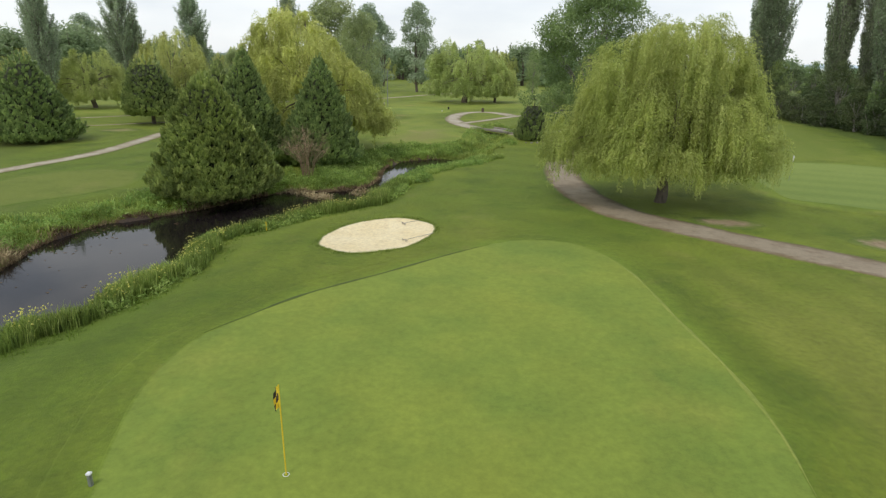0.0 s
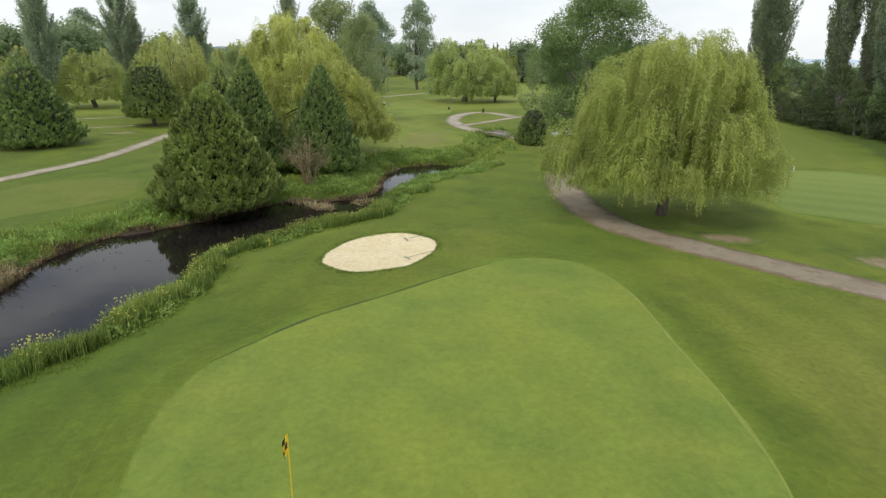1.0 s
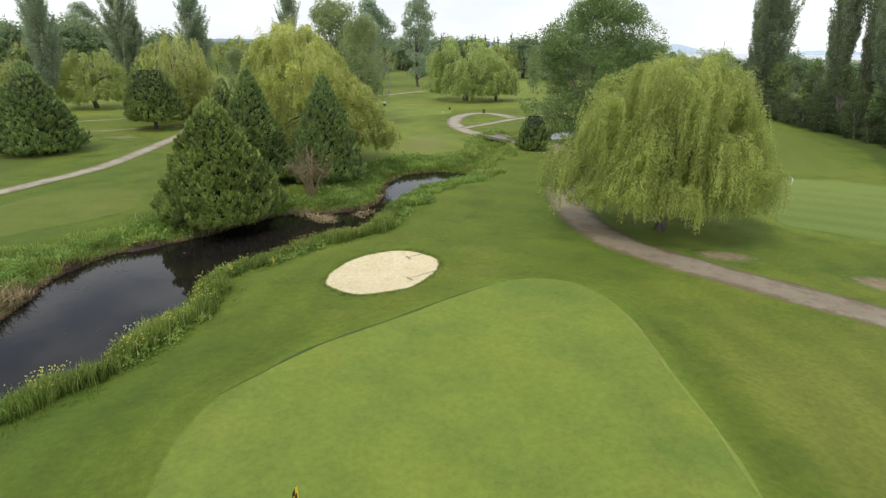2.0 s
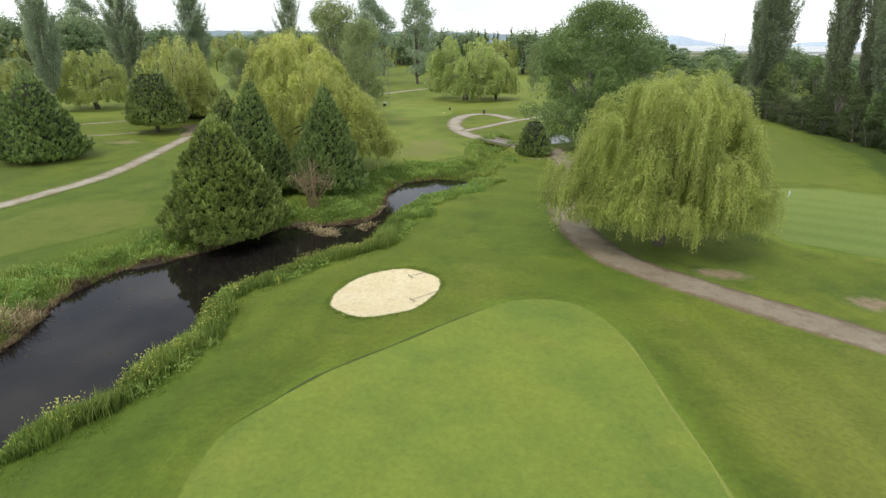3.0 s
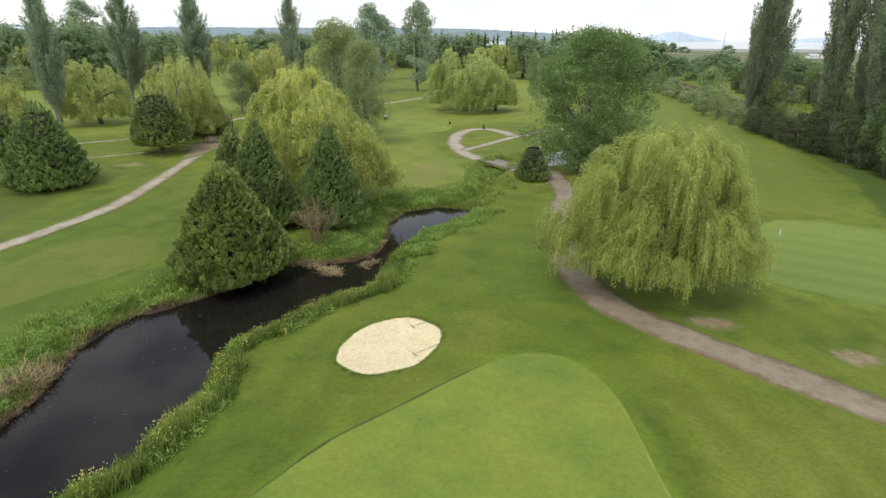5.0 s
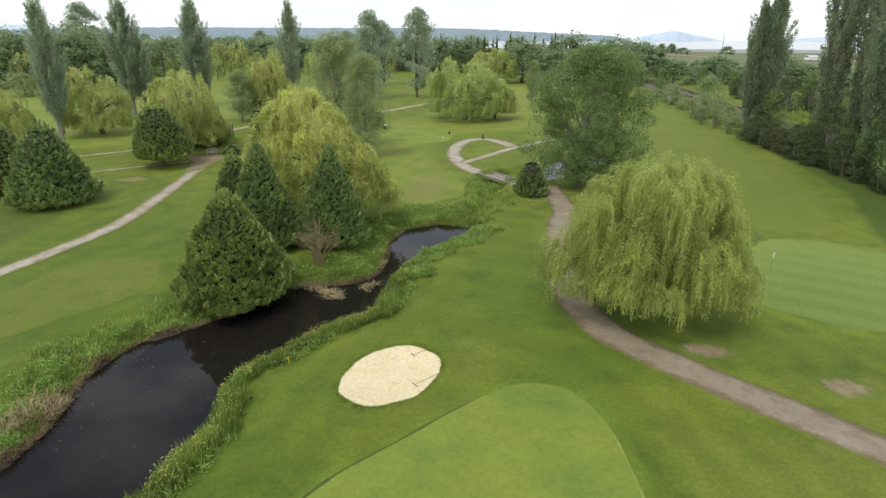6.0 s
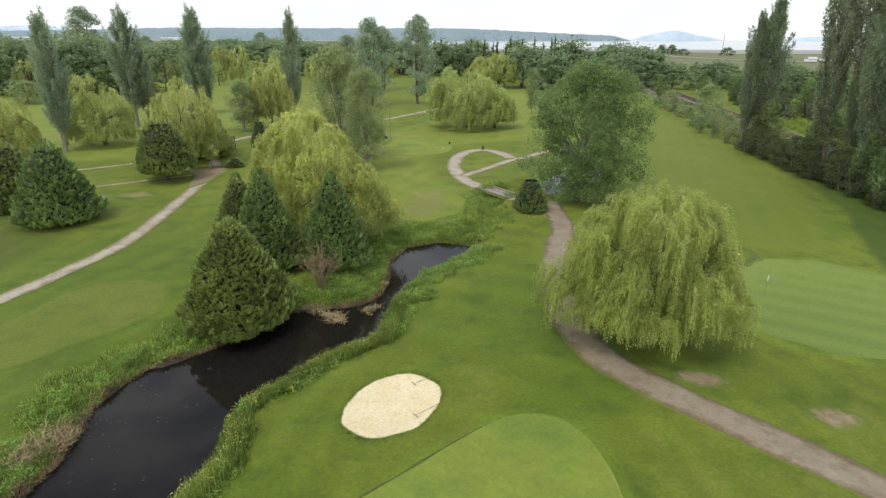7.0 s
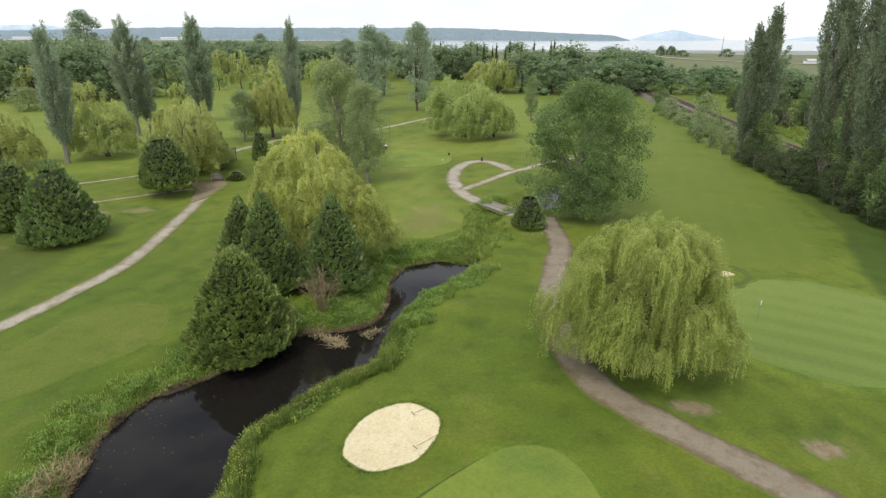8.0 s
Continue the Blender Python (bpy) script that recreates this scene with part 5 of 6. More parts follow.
for i in range(1, 20):
    place(fir_back, -12 + i * 3.6 + lot.uniform(-1, 1), 318 + lot.uniform(-14, 14), lot.uniform(0, 360), (lot.uniform(0.7, 1.1),) * 2 + (lot.uniform(0.85, 1.15),))

# ---- creekside plants ----
def reeds(name, label, line, side, lo, hi, count, tall_, seed, mats, bend=0.4, width=0.024):
    """Upright narrow leaves in a belt beside a line of the bank."""
    rng = np.random.default_rng(seed)
    p = spline(line, step=0.3)
    t = np.gradient(p, axis=0)
    nrm = np.stack([t[:, 1], -t[:, 0]], 1) / (np.linalg.norm(t, axis=1)[:, None] + 1e-9) * side
    k = rng.integers(0, len(p), count // 7)
    off = lo + (hi - lo) * rng.uniform(0, 1, len(k)) * (0.76 + 0.12 * np.sin(k * 0.31 + seed) + 0.12 * np.sin(k * 0.83 + 2 * seed))
    c = p[k] + nrm[k] * off[:, None] + rng.normal(size=(len(k), 2)) * 0.15
    tuft = rng.uniform(0.45, 1.2, len(k)) * (0.8 + 0.14 * np.sin(k * 0.13 + seed) + 0.12 * np.sin(k * 0.47 + seed))
    c, tuft = np.repeat(c, 7, 0) + rng.normal(size=(len(k) * 7, 2)) * 0.1, np.repeat(tuft, 7)
    d = edge_distance(c[:, 0], c[:, 1], CREEK)
    ok = d > min(lo, 0.3) * 0.5 if lo > -0.6 else d > -9
    c, tuft = c[ok], tuft[ok]
    n_ = len(c)
    z = np.maximum(ground_z(c[:, 0], c[:, 1]) - 0.05, -0.86)
    h = tall_ * tuft * rng.uniform(0.6, 1.15, n_)
    ang = rng.uniform(0, 2 * math.pi, n_)
    tilt = np.stack([np.cos(ang), np.sin(ang)], 1) * (rng.uniform(0.05, bend, n_) * h)[:, None]
    a2 = ang + math.pi / 2 + rng.normal(size=n_) * 0.4
    wv = np.stack([np.cos(a2), np.sin(a2), np.zeros(n_)], 1) * (width * rng.uniform(0.6, 1.4, n_))[:, None]
    base = np.column_stack([c, z])
    mid_ = base + np.column_stack([tilt * 0.3, h * 0.62])
    top = base + np.column_stack([tilt, h * rng.uniform(0.85, 1.0, n_)])
    co = np.stack([base - wv * 0.7, base + wv * 0.7, mid_ + wv, mid_ - wv, top + wv * 0.15, top - wv * 0.15], 1).reshape(-1, 3)
    i = np.arange(n_)[:, None] * 6
    f = np.concatenate([i + np.array([[0, 1, 2, 3]]), i + np.array([[3, 2, 4, 5]])])
    ob = tagged(piece(name, co, f, mats, tint=np.repeat(np.clip(tuft - 0.35 + rng.normal(size=n_) * 0.2, 0, 1), 6)), label, "grass" if "grass" in label else "reeds", kind="stuff")
    return ob, top


EAST = CREEK_EAST[::-1]
west_low, west_high = CREEK_WEST[:9], CREEK_WEST[8:17]
east_low, east_high = EAST[:12], EAST[11:]
bed, iris_top = reeds("iris_bed", "belt of tall green iris leaves along the creek", east_low, 1, 0.1, 1.85, 80000, 0.72, 1, M_REED, bend=0.42, width=0.0115)
reeds("iris_bed", "low green reeds round the small pond", east_high, 1, 0.15, 3.4, 15000, 0.5, 2, M_SEDGE, bend=0.7, width=0.018)
reeds("bank_grass", "ragged uncut grass between lawn and iris leaves", east_low, 1, 1.4, 2.7, 9000, 0.16, 21, M_TUFT, bend=0.9, width=0.01)
reeds("bank_grass", "long rough grass on the creek bank", west_low, -1, 0.05, 3.6, 46000, 0.4, 3, M_SEDGE, bend=0.8, width=0.015)
reeds("bank_grass", "long rough grass below dark conifers", west_high, -1, 0.15, 4.6, 28000, 0.46, 4, M_SEDGE, bend=0.8, width=0.016)
reeds("stream_reeds", "green reeds filling the narrow stream", DITCH[::2], 1, -2.5, 2.6, 16000, 0.65, 5, M_SEDGE, bend=0.7, width=0.018)
reeds("dead_reeds", "pale dead reeds at the water's edge", [(-19.8, 20.8), (-19.3, 22.2), (-19.2, 23.6)], -1, -0.5, 0.7, 1200, 0.72, 6, M_STRAW, bend=1.3, width=0.014)
reeds("dead_reeds", "brown rotting reeds along the bank", west_low[1:], -1, -0.3, 0.6, 9000, 0.34, 16, M_ROT, bend=1.6, width=0.013)
reeds("dead_reeds", "brown rotting reeds below the conifers", west_high, -1, -0.3, 0.5, 4200, 0.32, 17, M_ROT, bend=1.6, width=0.013)
reeds("dead_reeds", "pale dead reeds at the water's edge", CREEK_WEST[7:13], -1, -0.3, 0.3, 500, 0.4, 7, M_STRAW, bend=1.3)
reeds("dead_reeds", "pale dead reeds among green ones", CREEK_WEST[3:8], -1, -0.1, 0.4, 900, 0.35, 8, M_STRAW, bend=1.3)

reeds("dead_reeds", "mat of fallen pale reeds in the shallow water", [(-11.0, 38.5), (-9.8, 38.2), (-8.6, 37.4), (-8.0, 36.4)], -1, -0.62, 0.5, 800, 0.42, 9, M_STRAW, bend=2.8, width=0.018)
reeds("dead_reeds", "small clump of pale dead reeds at the bank", [(-6.7, 38.0), (-5.9, 38.7)], -1, -0.61, 0.1, 150, 0.4, 19, M_STRAW, bend=2.0, width=0.018)
reeds("dead_reeds", "brown rotting reeds on the muddy bank below the conifers", [(-11.2, 38.5), (-9.0, 38.5), (-7.2, 39.2), (-6.0, 40.8)], -1, -0.5, 0.35, 2600, 0.3, 29, M_ROT, bend=2.4, width=0.016)
reeds("bunker_fringe", "ragged fringe of uncut grass round the sand", np.vstack([BUNKER, BUNKER[:1]]), -1, 0.0, 0.16, 5000, 0.13, 10, M_REED, width=0.012)


def herbs(name, label, line, side, lo, hi, clumps, size, seed, mat=M_HERB):
    """Leafy marsh plants in clumps beside a line of the bank."""
    rng = np.random.default_rng(seed)
    p = spline(line, step=0.3)
    t = np.gradient(p, axis=0)
    nrm = np.stack([t[:, 1], -t[:, 0]], 1) / (np.linalg.norm(t, axis=1)[:, None] + 1e-9) * side
    k = rng.integers(0, len(p), clumps)
    c = p[k] + nrm[k] * (lo + (hi - lo) * rng.uniform(0, 1, clumps) * (0.7 + 0.3 * np.sin(k * 0.21 + seed)))[:, None]
    c = c[edge_distance(c[:, 0], c[:, 1], CREEK) > 0.1]
    big = size * rng.uniform(0.5, 1.3, len(c))
    per = 46
    g = rng.normal(size=(len(c) * per, 3))
    g /= np.linalg.norm(g, axis=1)[:, None]
    g[:, 2] = np.abs(g[:, 2])
    b = np.repeat(big, per)[:, None]
    root = np.repeat(np.column_stack([c, ground_z(c[:, 0], c[:, 1])]), per, 0)
    q = root + g * b * np.array([1.0, 1.0, 1.15]) * rng.uniform(0.3, 1.0, (len(g), 1)) ** 0.6
    ll = 0.12 * rng.uniform(0.6, 1.5, len(g)) * (b[:, 0] / size)
    ob = piece(name, *blades(q, g + rng.normal(size=g.shape) * 0.5, ll, ll * 0.5, rng), mat, tint=np.repeat(np.clip(np.repeat(rng.uniform(0.15, 0.85, len(c)), per) + rng.normal(size=len(g)) * 0.15, 0, 1), 3))
    return tagged(ob, label, "plants", kind="stuff")


herbs("marsh_plants", "leafy bright green plants on the creek bank", west_low, -1, 0.3, 3.2, 420, 0.34, 31)
herbs("marsh_plants", "leafy bright green plants below dark conifers", west_high, -1, 0.4, 4.4, 620, 0.36, 32)
herbs("marsh_plants", "leafy bright green plants round the small pond", east_high, 1, 0.3, 3.4, 420, 0.32, 33)
herbs("marsh_plants", "leafy green plants among the iris leaves", east_low, 1, 0.3, 2.2, 620, 0.3, 34)
herbs("marsh_plants", "leafy green plants filling the narrow stream", DITCH[::2], 1, -2.8, 2.8, 520, 0.42, 35)
rng = np.random.default_rng(15)
sticks = []
for i in range(170):
    x, y = -18.9 + 5.0 * rng.uniform(0, 1) ** 4, rng.uniform(13, 32)
    if edge_distance(np.array([x]), np.array([y]), CREEK)[0] < -0.5:
        w = np.array([*rng.normal(size=2), 0]) * rng.uniform(0.02, 0.09)
        c = np.array([x, y, -0.795])
        sticks.append(tube([c - w, c + rng.normal(size=3) * np.array([0.05, 0.05, 0]), c + w], [0.008, 0.012, 0.005], 4))
tagged(piece("floating_twigs", *join(sticks), M_ROT), "small brown broken reeds floating on the creek", "twigs", kind="stuff")
rng = np.random.default_rng(14)
tops = iris_top[(iris_top[:, 1] < 34) & (edge_distance(iris_top[:, 0], iris_top[:, 1], CREEK) > 0.3) & (edge_distance(iris_top[:, 0], iris_top[:, 1], CREEK) < 1.2)]
bunch = tops[rng.integers(0, len(tops), 240)]
fl = np.repeat(bunch, 10, 0) + rng.normal(size=(2400, 3)) * np.array([0.22, 0.22, 0.07]) + np.array([0, 0, 0.02])
fl = np.repeat(fl, 5, 0)
piece("iris_flowers", *blades(fl, rng.normal(size=(len(fl), 3)) + np.array([0, 0, 0.4]), np.full(len(fl), 0.046), np.full(len(fl), 0.036), rng), M_YELLOW, tint=rng.uniform(0, 1, len(fl) * 3))
tagged(bpy.data.objects["iris_flowers"], "yellow iris flowers over green leaves", "flowers", kind="stuff")


reeds("rough_grass", "long rough grass behind the railway", [(64.5, 60), (68.5, 100), (74, 150)], 1, -1.5, 7.0, 12000, 1.0, 20, M_SEDGE, bend=0.7, width=0.05)
reeds("rough_grass", "long rough grass and weeds beside the railway", [(52.5, 52), (53.5, 74), (55.5, 98), (58.5, 122), (61.5, 150)], 1, -1.5, 4.0, 24000, 0.85, 18, M_SEDGE, bend=0.7, width=0.03)


def bare_shrub(x, y):
    """A leafless many-stemmed shrub."""
    rng = np.random.default_rng(77)
    ob = tagged(new("bare_shrub"), "leafless brown shrub between dark conifers", "shrub")
    stems, twigs = [], []
    for i in range(36):
        a, out = rng.uniform(0, 6.28), rng.uniform(0.4, 2.1)
        h = rng.uniform(2.2, 3.7) - out * 0.35
        end = np.array([math.cos(a) * out, math.sin(a) * out, h])
        mid_ = end * np.array([0.35, 0.35, 0.5]) + rng.normal(size=3) * 0.12
        stems.append(tube([(0.3 * math.cos(a), 0.3 * math.sin(a), -0.1), mid_, end], [0.022, 0.016, 0.008], 5))
        for j in range(8):
            s = rng.uniform(0.35, 0.95)
            root = mid_ + (end - mid_) * s
            tip = root + rng.normal(size=3) * np.array([0.4, 0.4, 0.25]) + np.array([0, 0, 0.35])
            twigs.append(tube([root, (root + tip) / 2 + rng.normal(size=3) * 0.06, tip], [0.01, 0.008, 0.005], 4))
    piece("stem_framework", *join(stems), M_TWIG, ob)
    piece("twig_framework", *join(twigs), M_TWIG, ob)
    stand(ob, x, y)


bare_shrub(-10.3, 40.9)


# ---- things on the course ----
def lump(size, x=0.0, y=0.0, z=0.0, bevel=0.01):
    bm = bmesh.new()
    bmesh.ops.create_cube(bm, size=1.0, matrix=Matrix.LocRotScale((x, y, z), None, size))
    if bevel:
        bmesh.ops.bevel(bm, geom=bm.edges[:], offset=bevel, segments=2, affect="EDGES")
    return bm


def rod(name, a, b, r, mat, parent, label="", sides=8):
    co, f = tube([a, b], [r, r], sides)
    ob = piece(name, co, f, mat, parent, label, smooth=True)
    return ob


def flagstick(x, y, cloth, h, label, checks=False):
    """A golf flag: cup, pole and a limp cloth."""
    ob = tagged(new("golf_flag"), label, "flag")
    rod("pole", (0, 0, 0.0), (0, 0, h), 0.013 if checks else 0.009, M_FLAGY if checks else M_GREY, ob, "thin painted pole")
    ang = np.linspace(0, 2 * math.pi, 20, endpoint=False)
    ring = lambda r, z: np.column_stack([r * np.cos(ang), r * np.sin(ang), np.full(20, z)])
    co = np.concatenate([ring(0.064, 0.0), ring(0.064, 0.008), ring(0.054, 0.008), ring(0.054, -0.02)])
    r = np.arange(80).reshape(4, 20)
    piece("cup", co, np.stack([r[:-1], np.roll(r[:-1], -1, 1), np.roll(r[1:], -1, 1), r[1:]], -1).reshape(-1, 4), M_WHITE, ob, "white cup rim in the turf", smooth=True)
    u, v = np.meshgrid(np.linspace(0, 1, 17), np.linspace(0, 1, 13))
    fx = 0.013 + 0.13 * np.sin(u * 1.8) * (1 - 0.3 * v)
    fy = 0.05 * np.sin(u * 7 + v * 2) * u
    fz = h - 0.02 - v * 0.42 - u * 0.2 * (1 - 0.3 * v)
    co = np.stack([fx, fy, fz], -1).reshape(-1, 3)
    q_ = np.arange(17 * 13).reshape(13, 17)
    f = np.stack([q_[:-1, :-1], q_[:-1, 1:], q_[1:, 1:], q_[1:, :-1]], -1).reshape(-1, 4)
    iu, iv = np.meshgrid(np.arange(16) // 4, np.arange(12) // 4)
    idx = ((iu + iv) % 2).ravel() if checks else np.zeros(len(f), int)
    piece("cloth", co, f, [cloth, M_BLACK], ob, "limp flag cloth", index=idx, smooth=True)
    return stand(ob, x, y, 140 if checks else 30, sink=-0.005)


flagstick(-2.81, 9.19, M_FLAGY, 1.9, "yellow golf flag with black checks in the green", True)
flagstick(22.5, 39.3, M_WHITE, 1.8, "white golf flag on a pale pole in the far green")


def rake(x, y, turn, ln=1.6):
    ob = tagged(new("bunker_rake"), "wooden bunker rake lying on the sand", "rake")
    rod("handle", (0, 0, 0.03), (ln, 0, 0.04), 0.012, M_WOOD, ob)
    head = part("head", lump((0.04, 0.4, 0.03), z=0.03, bevel=0.006), M_WOOD, ob)
    for i in range(7):
        rod("tooth", (0, -0.18 + i * 0.06, 0.03), (0, -0.18 + i * 0.06, -0.04), 0.006, M_DARKWOOD, head, sides=5)
    stand(ob, x, y, turn)
    ob.location.z = float(lie(x, y)) - 0.015
    return ob


tagged(rake(-1.95, 24.55, 42), group="bunker rakes")
tagged(rake(-2.25, 27.4, 35, 0.9), group="bunker rakes")


def marker_post(name, x, y, h, r, mat, label, cap=None):
    ob = tagged(new(name), label, "marker post")
    part("post", lump((r * 2, r * 2, h), z=h / 2, bevel=r * 0.3), mat, ob)
    if cap:
        part("cap", lump((r * 2.6, r * 2.6, r * 1.2), z=h + r * 0.4, bevel=r * 0.4), cap, ob, "pale cap")
    return stand(ob, x, y)


marker_post("yardage_post", -6.3, 8.85, 0.3, 0.036, M_GREY, "small grey post with a white cap on the turf", M_WHITE)
marker_post("hazard_stake", -8.75, 26.75, 0.5, 0.018, M_FLAGY, "short yellow stake beside the iris belt")
marker_post("tee_post", -12.6, 110.3, 6.5, 0.06, M_GREY, "tall slim grey pole beside the tee")
marker_post("marker_post", 13.2, 179, 1.6, 0.16, M_BLACK, "dark post standing in the fairway")
marker_post("marker_post", -42.0, 122, 1.1, 0.3, M_BLACK, "dark squat bin beside the path")
marker_post("tee_marker", -2.3, 98.9, 0.22, 0.1, M_WHITE, "white tee marker block on the grass")
marker_post("tee_marker", -1.3, 103.5, 0.5, 0.14, M_BLACK, "dark tee box on the grass")
marker_post("tee_sign", -13.3, 109.1, 0.6, 0.24, M_BLACK, "black and white tee sign beside the tee", M_WHITE)
marker_post("marker_post", 4.4, 98.6, 0.7, 0.2, M_DARKWOOD, "dark wooden post at the loop of the path")


def footbridge():
    """The flat cart bridge over the stream: beams, deck planks and kerbs."""
    ob = tagged(new("footbridge"), "low flat wooden cart bridge over the stream", "bridge")
    ln, wd = 6.0, 2.2
    for s in (-1, 1):
        part("beam", lump((ln, 0.16, 0.34), y=s * (wd / 2 - 0.2), z=-0.22), M_DARKWOOD, ob)
        part("kerb", lump((ln, 0.14, 0.14), y=s * (wd / 2 - 0.07), z=0.17), M_WOOD, ob)
    plank = part("plank", lump((0.26, wd, 0.06), z=0.05, bevel=0.008), M_WOOD, ob)
    k = int(ln / 0.28)
    plank.location.x = -ln / 2 + 0.14
    for i in range(1, k):
        o = plank.copy()
        scene.collection.objects.link(o)
        o.location.x = -ln / 2 + 0.14 + i * 0.28
    ob.matrix_basis = pose(5.0, 69.6, 0.06, 0, 0, math.degrees(math.atan2(66.7 - 72.3, 7.2 - 3.0)))


footbridge()


def railway():
    """Two tracks on a ballast bed behind the trees."""
    ob = tagged(new("railway"), "two rusty railway tracks on a brown ballast bed", "railway", kind="structure")
    a, b = np.array([46.0, 20.0]), np.array([78.0, 330.0])
    d = (b - a) / np.linalg.norm(b - a)
    nrm = np.array([d[1], -d[0]])
    ln = np.linalg.norm(b - a)
    off = 4.6
    s = np.linspace(0, ln, 60)
    rows = []
    for w, z in ((-5.8, -0.1), (-4.1, 0.9), (4.1, 0.9), (5.8, -0.1)):
        p = a + d * s[:, None] + nrm * (off + w)
        rows.append(np.column_stack([p, np.full(60, z)]))
    co = np.concatenate(rows)
    r = np.arange(240).reshape(4, 60)
    piece("ballast", co, np.stack([r[:-1, :-1], r[:-1, 1:], r[1:, 1:], r[1:, :-1]], -1).reshape(-1, 4), M_BALLAST, ob)
    cube = np.array([(x, y, z) for x in (-0.5, 0.5) for y in (-0.5, 0.5) for z in (-0.5, 0.5)])
    cf = np.array([(0, 1, 3, 2), (4, 6, 7, 5), (0, 4, 5, 1), (2, 3, 7, 6), (0, 2, 6, 4), (1, 5, 7, 3)])
    turn = np.array([[d[0], d[1], 0], [nrm[0], nrm[1], 0], [0, 0, 1]])
    for track in (-2.2, 2.2):
        ties = []
        for t in np.arange(0, ln, 0.7):
            c = a + d * t + nrm * (off + track)
            ties.append(((cube * (0.24, 2.6, 0.16)) @ turn + np.array([*c, 0.95]), cf))
        tagged(piece("sleepers", *join(ties), M_DARKWOOD, ob), kind="stuff")
        for g in (-0.75, 0.75):
            c = (a + b) / 2 + nrm * (off + track + g)
            piece("rail", (cube * (ln, 0.09, 0.15)) @ turn + np.array([*c, 1.11]), cf, M_RUST, ob)


railway()


def wood_fence():
    """Post and wire fence along the edge of the wood."""
    ob = tagged(new("wire_fence"), "old post and wire fence along the wood", "fence")
    p = spline([(49.5, 50), (49.0, 66), (50.5, 80), (52.5, 98), (55.5, 118), (57.5, 150)], step=2.6)
    first = None
    for i, (x, y) in enumerate(p):
        z = float(ground_z(np.array([x]), np.array([y]))[0])
        if first is None:
            first = part("post", lump((0.12, 0.12, 1.5), z=0.7), M_WOOD, ob)
            o = first
        else:
            o = first.copy()
            scene.collection.objects.link(o)
        o.location = (x, y, z)
    for hz in (0.5, 0.9, 1.3):
        co, f = tube(np.column_stack([p, np.full(len(p), hz)]), np.full(len(p), 0.012), 4)
        piece("wire", co, f, M_GREY, ob)


wood_fence()


def screen_fence(a, c, h=2.2):
    """A short board screen beside the path: posts, rails and upright boards."""
    ob = tagged(new("screen_fence"), "short weathered board fence beside the path", "fence")
    a, c = np.array(a, float), np.array(c, float)
    ln = float(np.linalg.norm(c - a))
    for i in range(4):
        part("post", lump((0.12, 0.12, h + 0.15), x=-ln / 2 + i * ln / 3, z=h / 2), M_DARKWOOD, ob)
    for z in (0.5, h - 0.3):
        part("rail", lump((ln, 0.05, 0.1), y=0.07, z=z), M_WOOD, ob)
    k = int(ln / 0.22)
    first = part("board", lump((0.19, 0.025, h), y=0.11, z=h / 2, bevel=0.005), M_WOOD, ob)
    first.location.x = -ln / 2 + 0.11
    for i in range(1, k):
        o = first.copy()
        scene.collection.objects.link(o)
        o.location.x = -ln / 2 + 0.11 + i * 0.22
    m = (a + c) / 2
    stand(ob, m[0], m[1], math.degrees(math.atan2(c[1] - a[1], c[0] - a[0])))


screen_fence((-38.6, 92), (-37.6, 98))
place(dark_bush, -33.3, 98.0, 40, (0.8, 0.8, 1.3))
tagged(place(dark_bush, -32.4, 83.5, 40, (0.75, 0.75, 0.33)), "low dark mounded shrub beside the gravel path")


# ---- small things far off ----
def bench(x, y, turn):
    """A plain park bench: slatted seat and back on two end frames."""
    ob = tagged(new("park_bench"), "weathered wooden bench under the willow", "bench")
    for i in range(3):
        part("seat_slat", lump((1.6, 0.11, 0.035), y=-0.16 + i * 0.14, z=0.45, bevel=0.006), M_WOOD, ob)
    for i in range(2):
        part("back_slat", lump((1.6, 0.03, 0.12), y=0.24, z=0.62 + i * 0.17, bevel=0.006), M_WOOD, ob)
    for s in (-0.68, 0.68):
        part("end_frame", lump((0.06, 0.44, 0.06), x=s, z=0.4), M_DARKWOOD, ob)
        part("leg", lump((0.06, 0.06, 0.42), x=s, y=-0.18, z=0.2), M_DARKWOOD, ob)
        part("leg", lump((0.06, 0.06, 0.85), x=s, y=0.21, z=0.42), M_DARKWOOD, ob)
    return stand(ob, x, y, turn)


bench(-34.8, 82.6, 15)


def stone(x, y, r, seed):
    rng = np.random.default_rng(seed)
    bm = bmesh.new()
    bmesh.ops.create_icosphere(bm, subdivisions=2, radius=r)
    for v in bm.verts:
        v.co = Vector((v.co.x * 1.2, v.co.y, v.co.z * 0.65)) * (1 + 0.16 * noise.noise(v.co * (2.2 / r) + Vector((seed, 0, 0))))
    ob = part("stone", bm, M_STONE, smooth=True)
    tagged(ob, "pale rounded stone in the grass below the bush", "stone", "pale stones")
    return stand(ob, x, y, rng.uniform(0, 360), sink=-0.04)


M_STONE = rough_mat("pale_stone", (0.23, 0.215, 0.18), (0.31, 0.29, 0.25), (0.16, 0.14, 0.12), 3.0, 0.9, 0.02)
for i, (x, y) in enumerate(((7.2, 59.3), (7.7, 59.1), (8.3, 59.2), (8.9, 59.35), (9.4, 59.7))):
    stone(x, y, 0.1 + 0.025 * (i % 3), i)


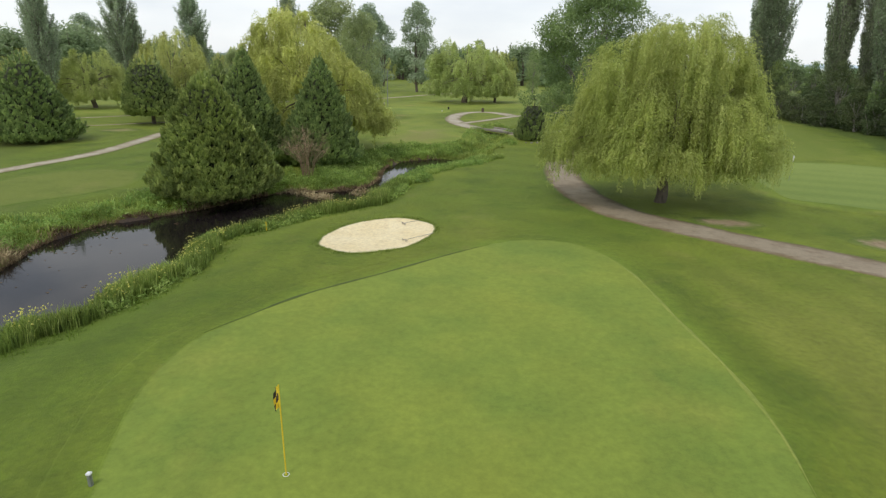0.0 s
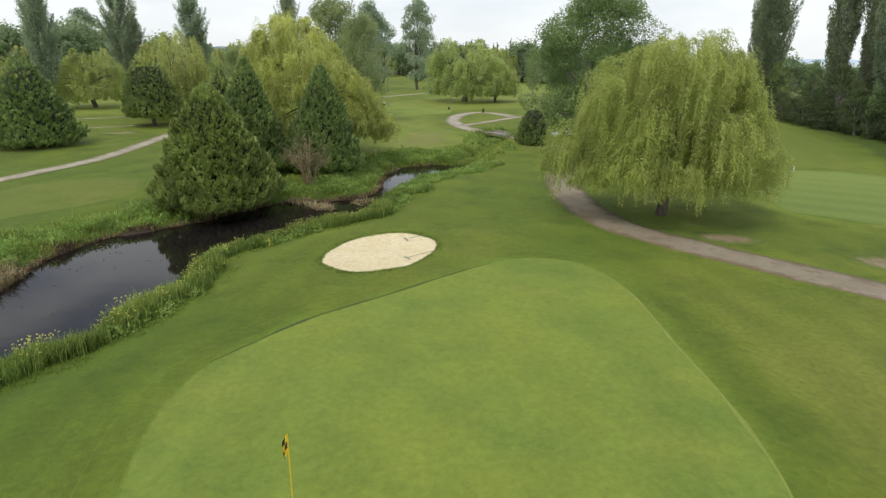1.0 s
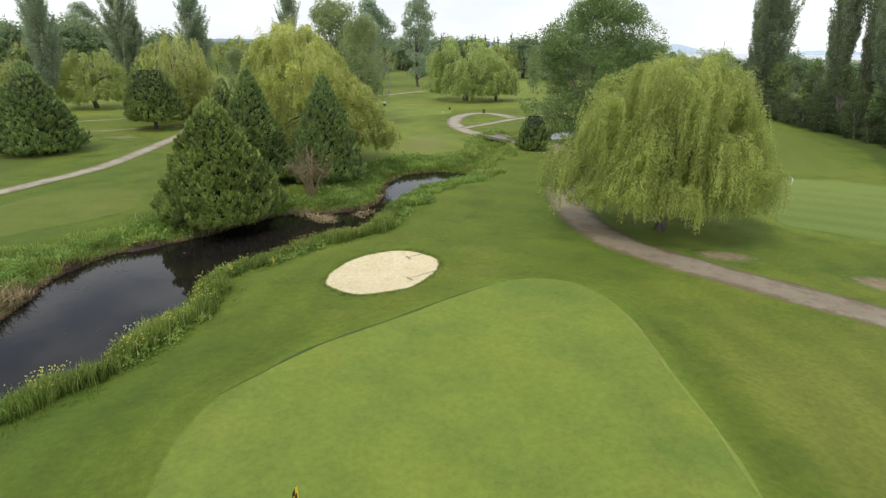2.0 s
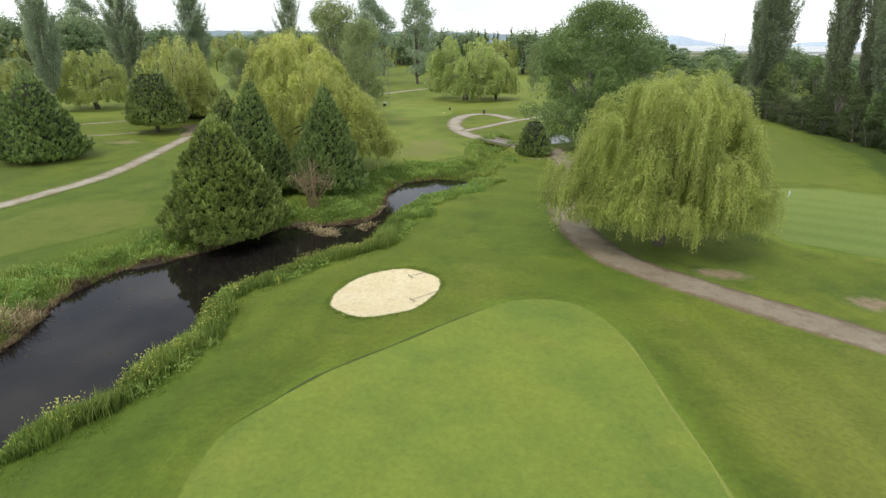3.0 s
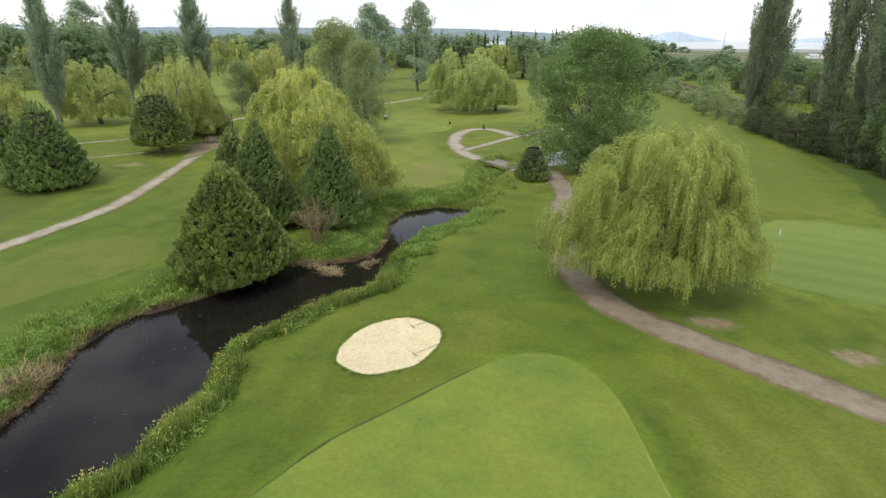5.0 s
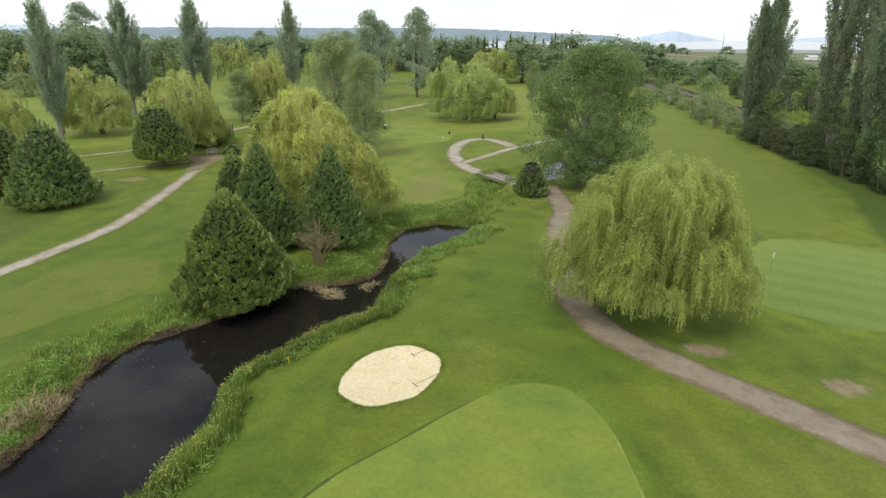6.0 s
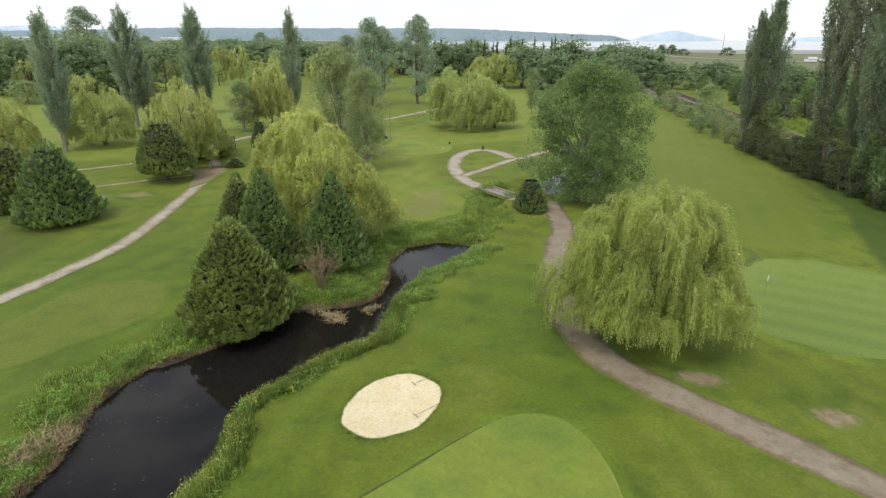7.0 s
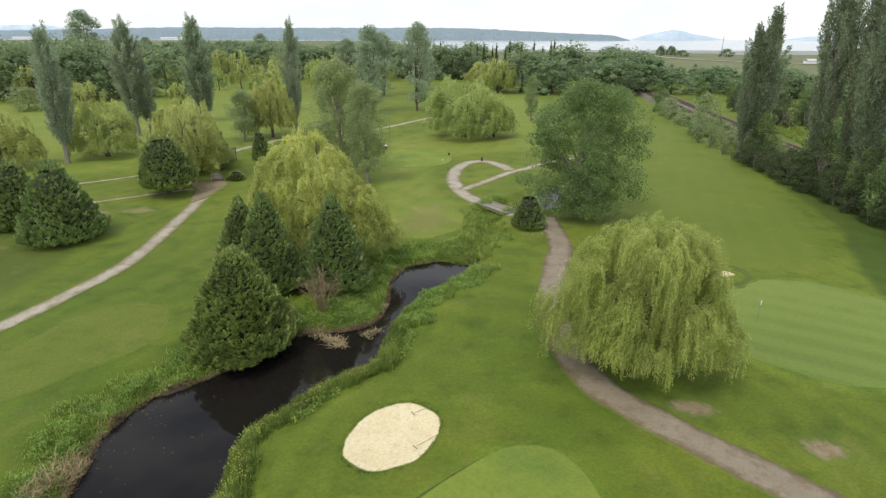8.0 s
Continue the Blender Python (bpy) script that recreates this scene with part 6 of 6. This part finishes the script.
def shed(x, y, ln, wd, h, turn, label):
    """A long low building: walls and a gabled roof with eaves."""
    ob = tagged(new("shed"), label, "building")
    part("wall", lump((ln, wd, h), z=h / 2, bevel=0), M_WHITE, ob)
    e, top = 0.03 * ln, h + wd * 0.22
    co = [(-ln / 2 - e, -wd / 2 - 0.4, h - 0.1), (ln / 2 + e, -wd / 2 - 0.4, h - 0.1), (ln / 2 + e, 0, top), (-ln / 2 - e, 0, top), (-ln / 2 - e, wd / 2 + 0.4, h - 0.1), (ln / 2 + e, wd / 2 + 0.4, h - 0.1)]
    co = co + [(p[0], p[1], p[2] + 0.25) for p in co]
    f = [(6, 7, 8, 9), (9, 8, 11, 10), (0, 3, 2, 1), (3, 4, 5, 2), (0, 1, 7, 6), (4, 10, 11, 5), (1, 2, 8, 7), (2, 5, 11, 8), (0, 6, 9, 3), (3, 9, 10, 4)]
    piece("roof", co, f, M_ROOF, ob, "pale metal roof")
    return stand(ob, x, y, turn)


M_ROOF = rough_mat("pale_roof", (0.62, 0.63, 0.64), (0.7, 0.7, 0.7), (0.5, 0.51, 0.53), 0.2, 0.5, 0.01)
# Two sheds added in place of the white puddles beside the road.
shed(280, 492, 8, 5, 2.6, 10, "small white shed standing in for white puddles by the distant road")
shed(296, 500, 9, 6, 2.8, 40, "small white shed standing in for white puddles by the distant road")
for x, y, ln in ((-1780, 2510, 95), (-1655, 2600, 50), (-1230, 2640, 90), (-427, 853, 9)):
    shed(x, y, ln, 14, 3.0 + 0.06 * ln, 5, "long low white farm building on the flats")


def mast(x, y, h):
    ob = tagged(new("radio_mast"), "thin grey lattice mast on the flats", "mast")
    for i in range(3):
        a = i * 2.094
        foot = np.array([math.cos(a), math.sin(a), 0])
        piece("leg", *tube([foot * 0.5, foot * 0.18 + np.array([0, 0, h])], [0.11, 0.07], 5), M_GREY, ob)
    for k in range(int(h / 2)):
        piece("brace", *tube([(-0.4, 0, k * 2.0), (0.4, 0.1, k * 2.0 + 1.5)], [0.05, 0.05], 4), M_GREY, ob)
    return stand(ob, x, y)


mast(287, 675, 22)
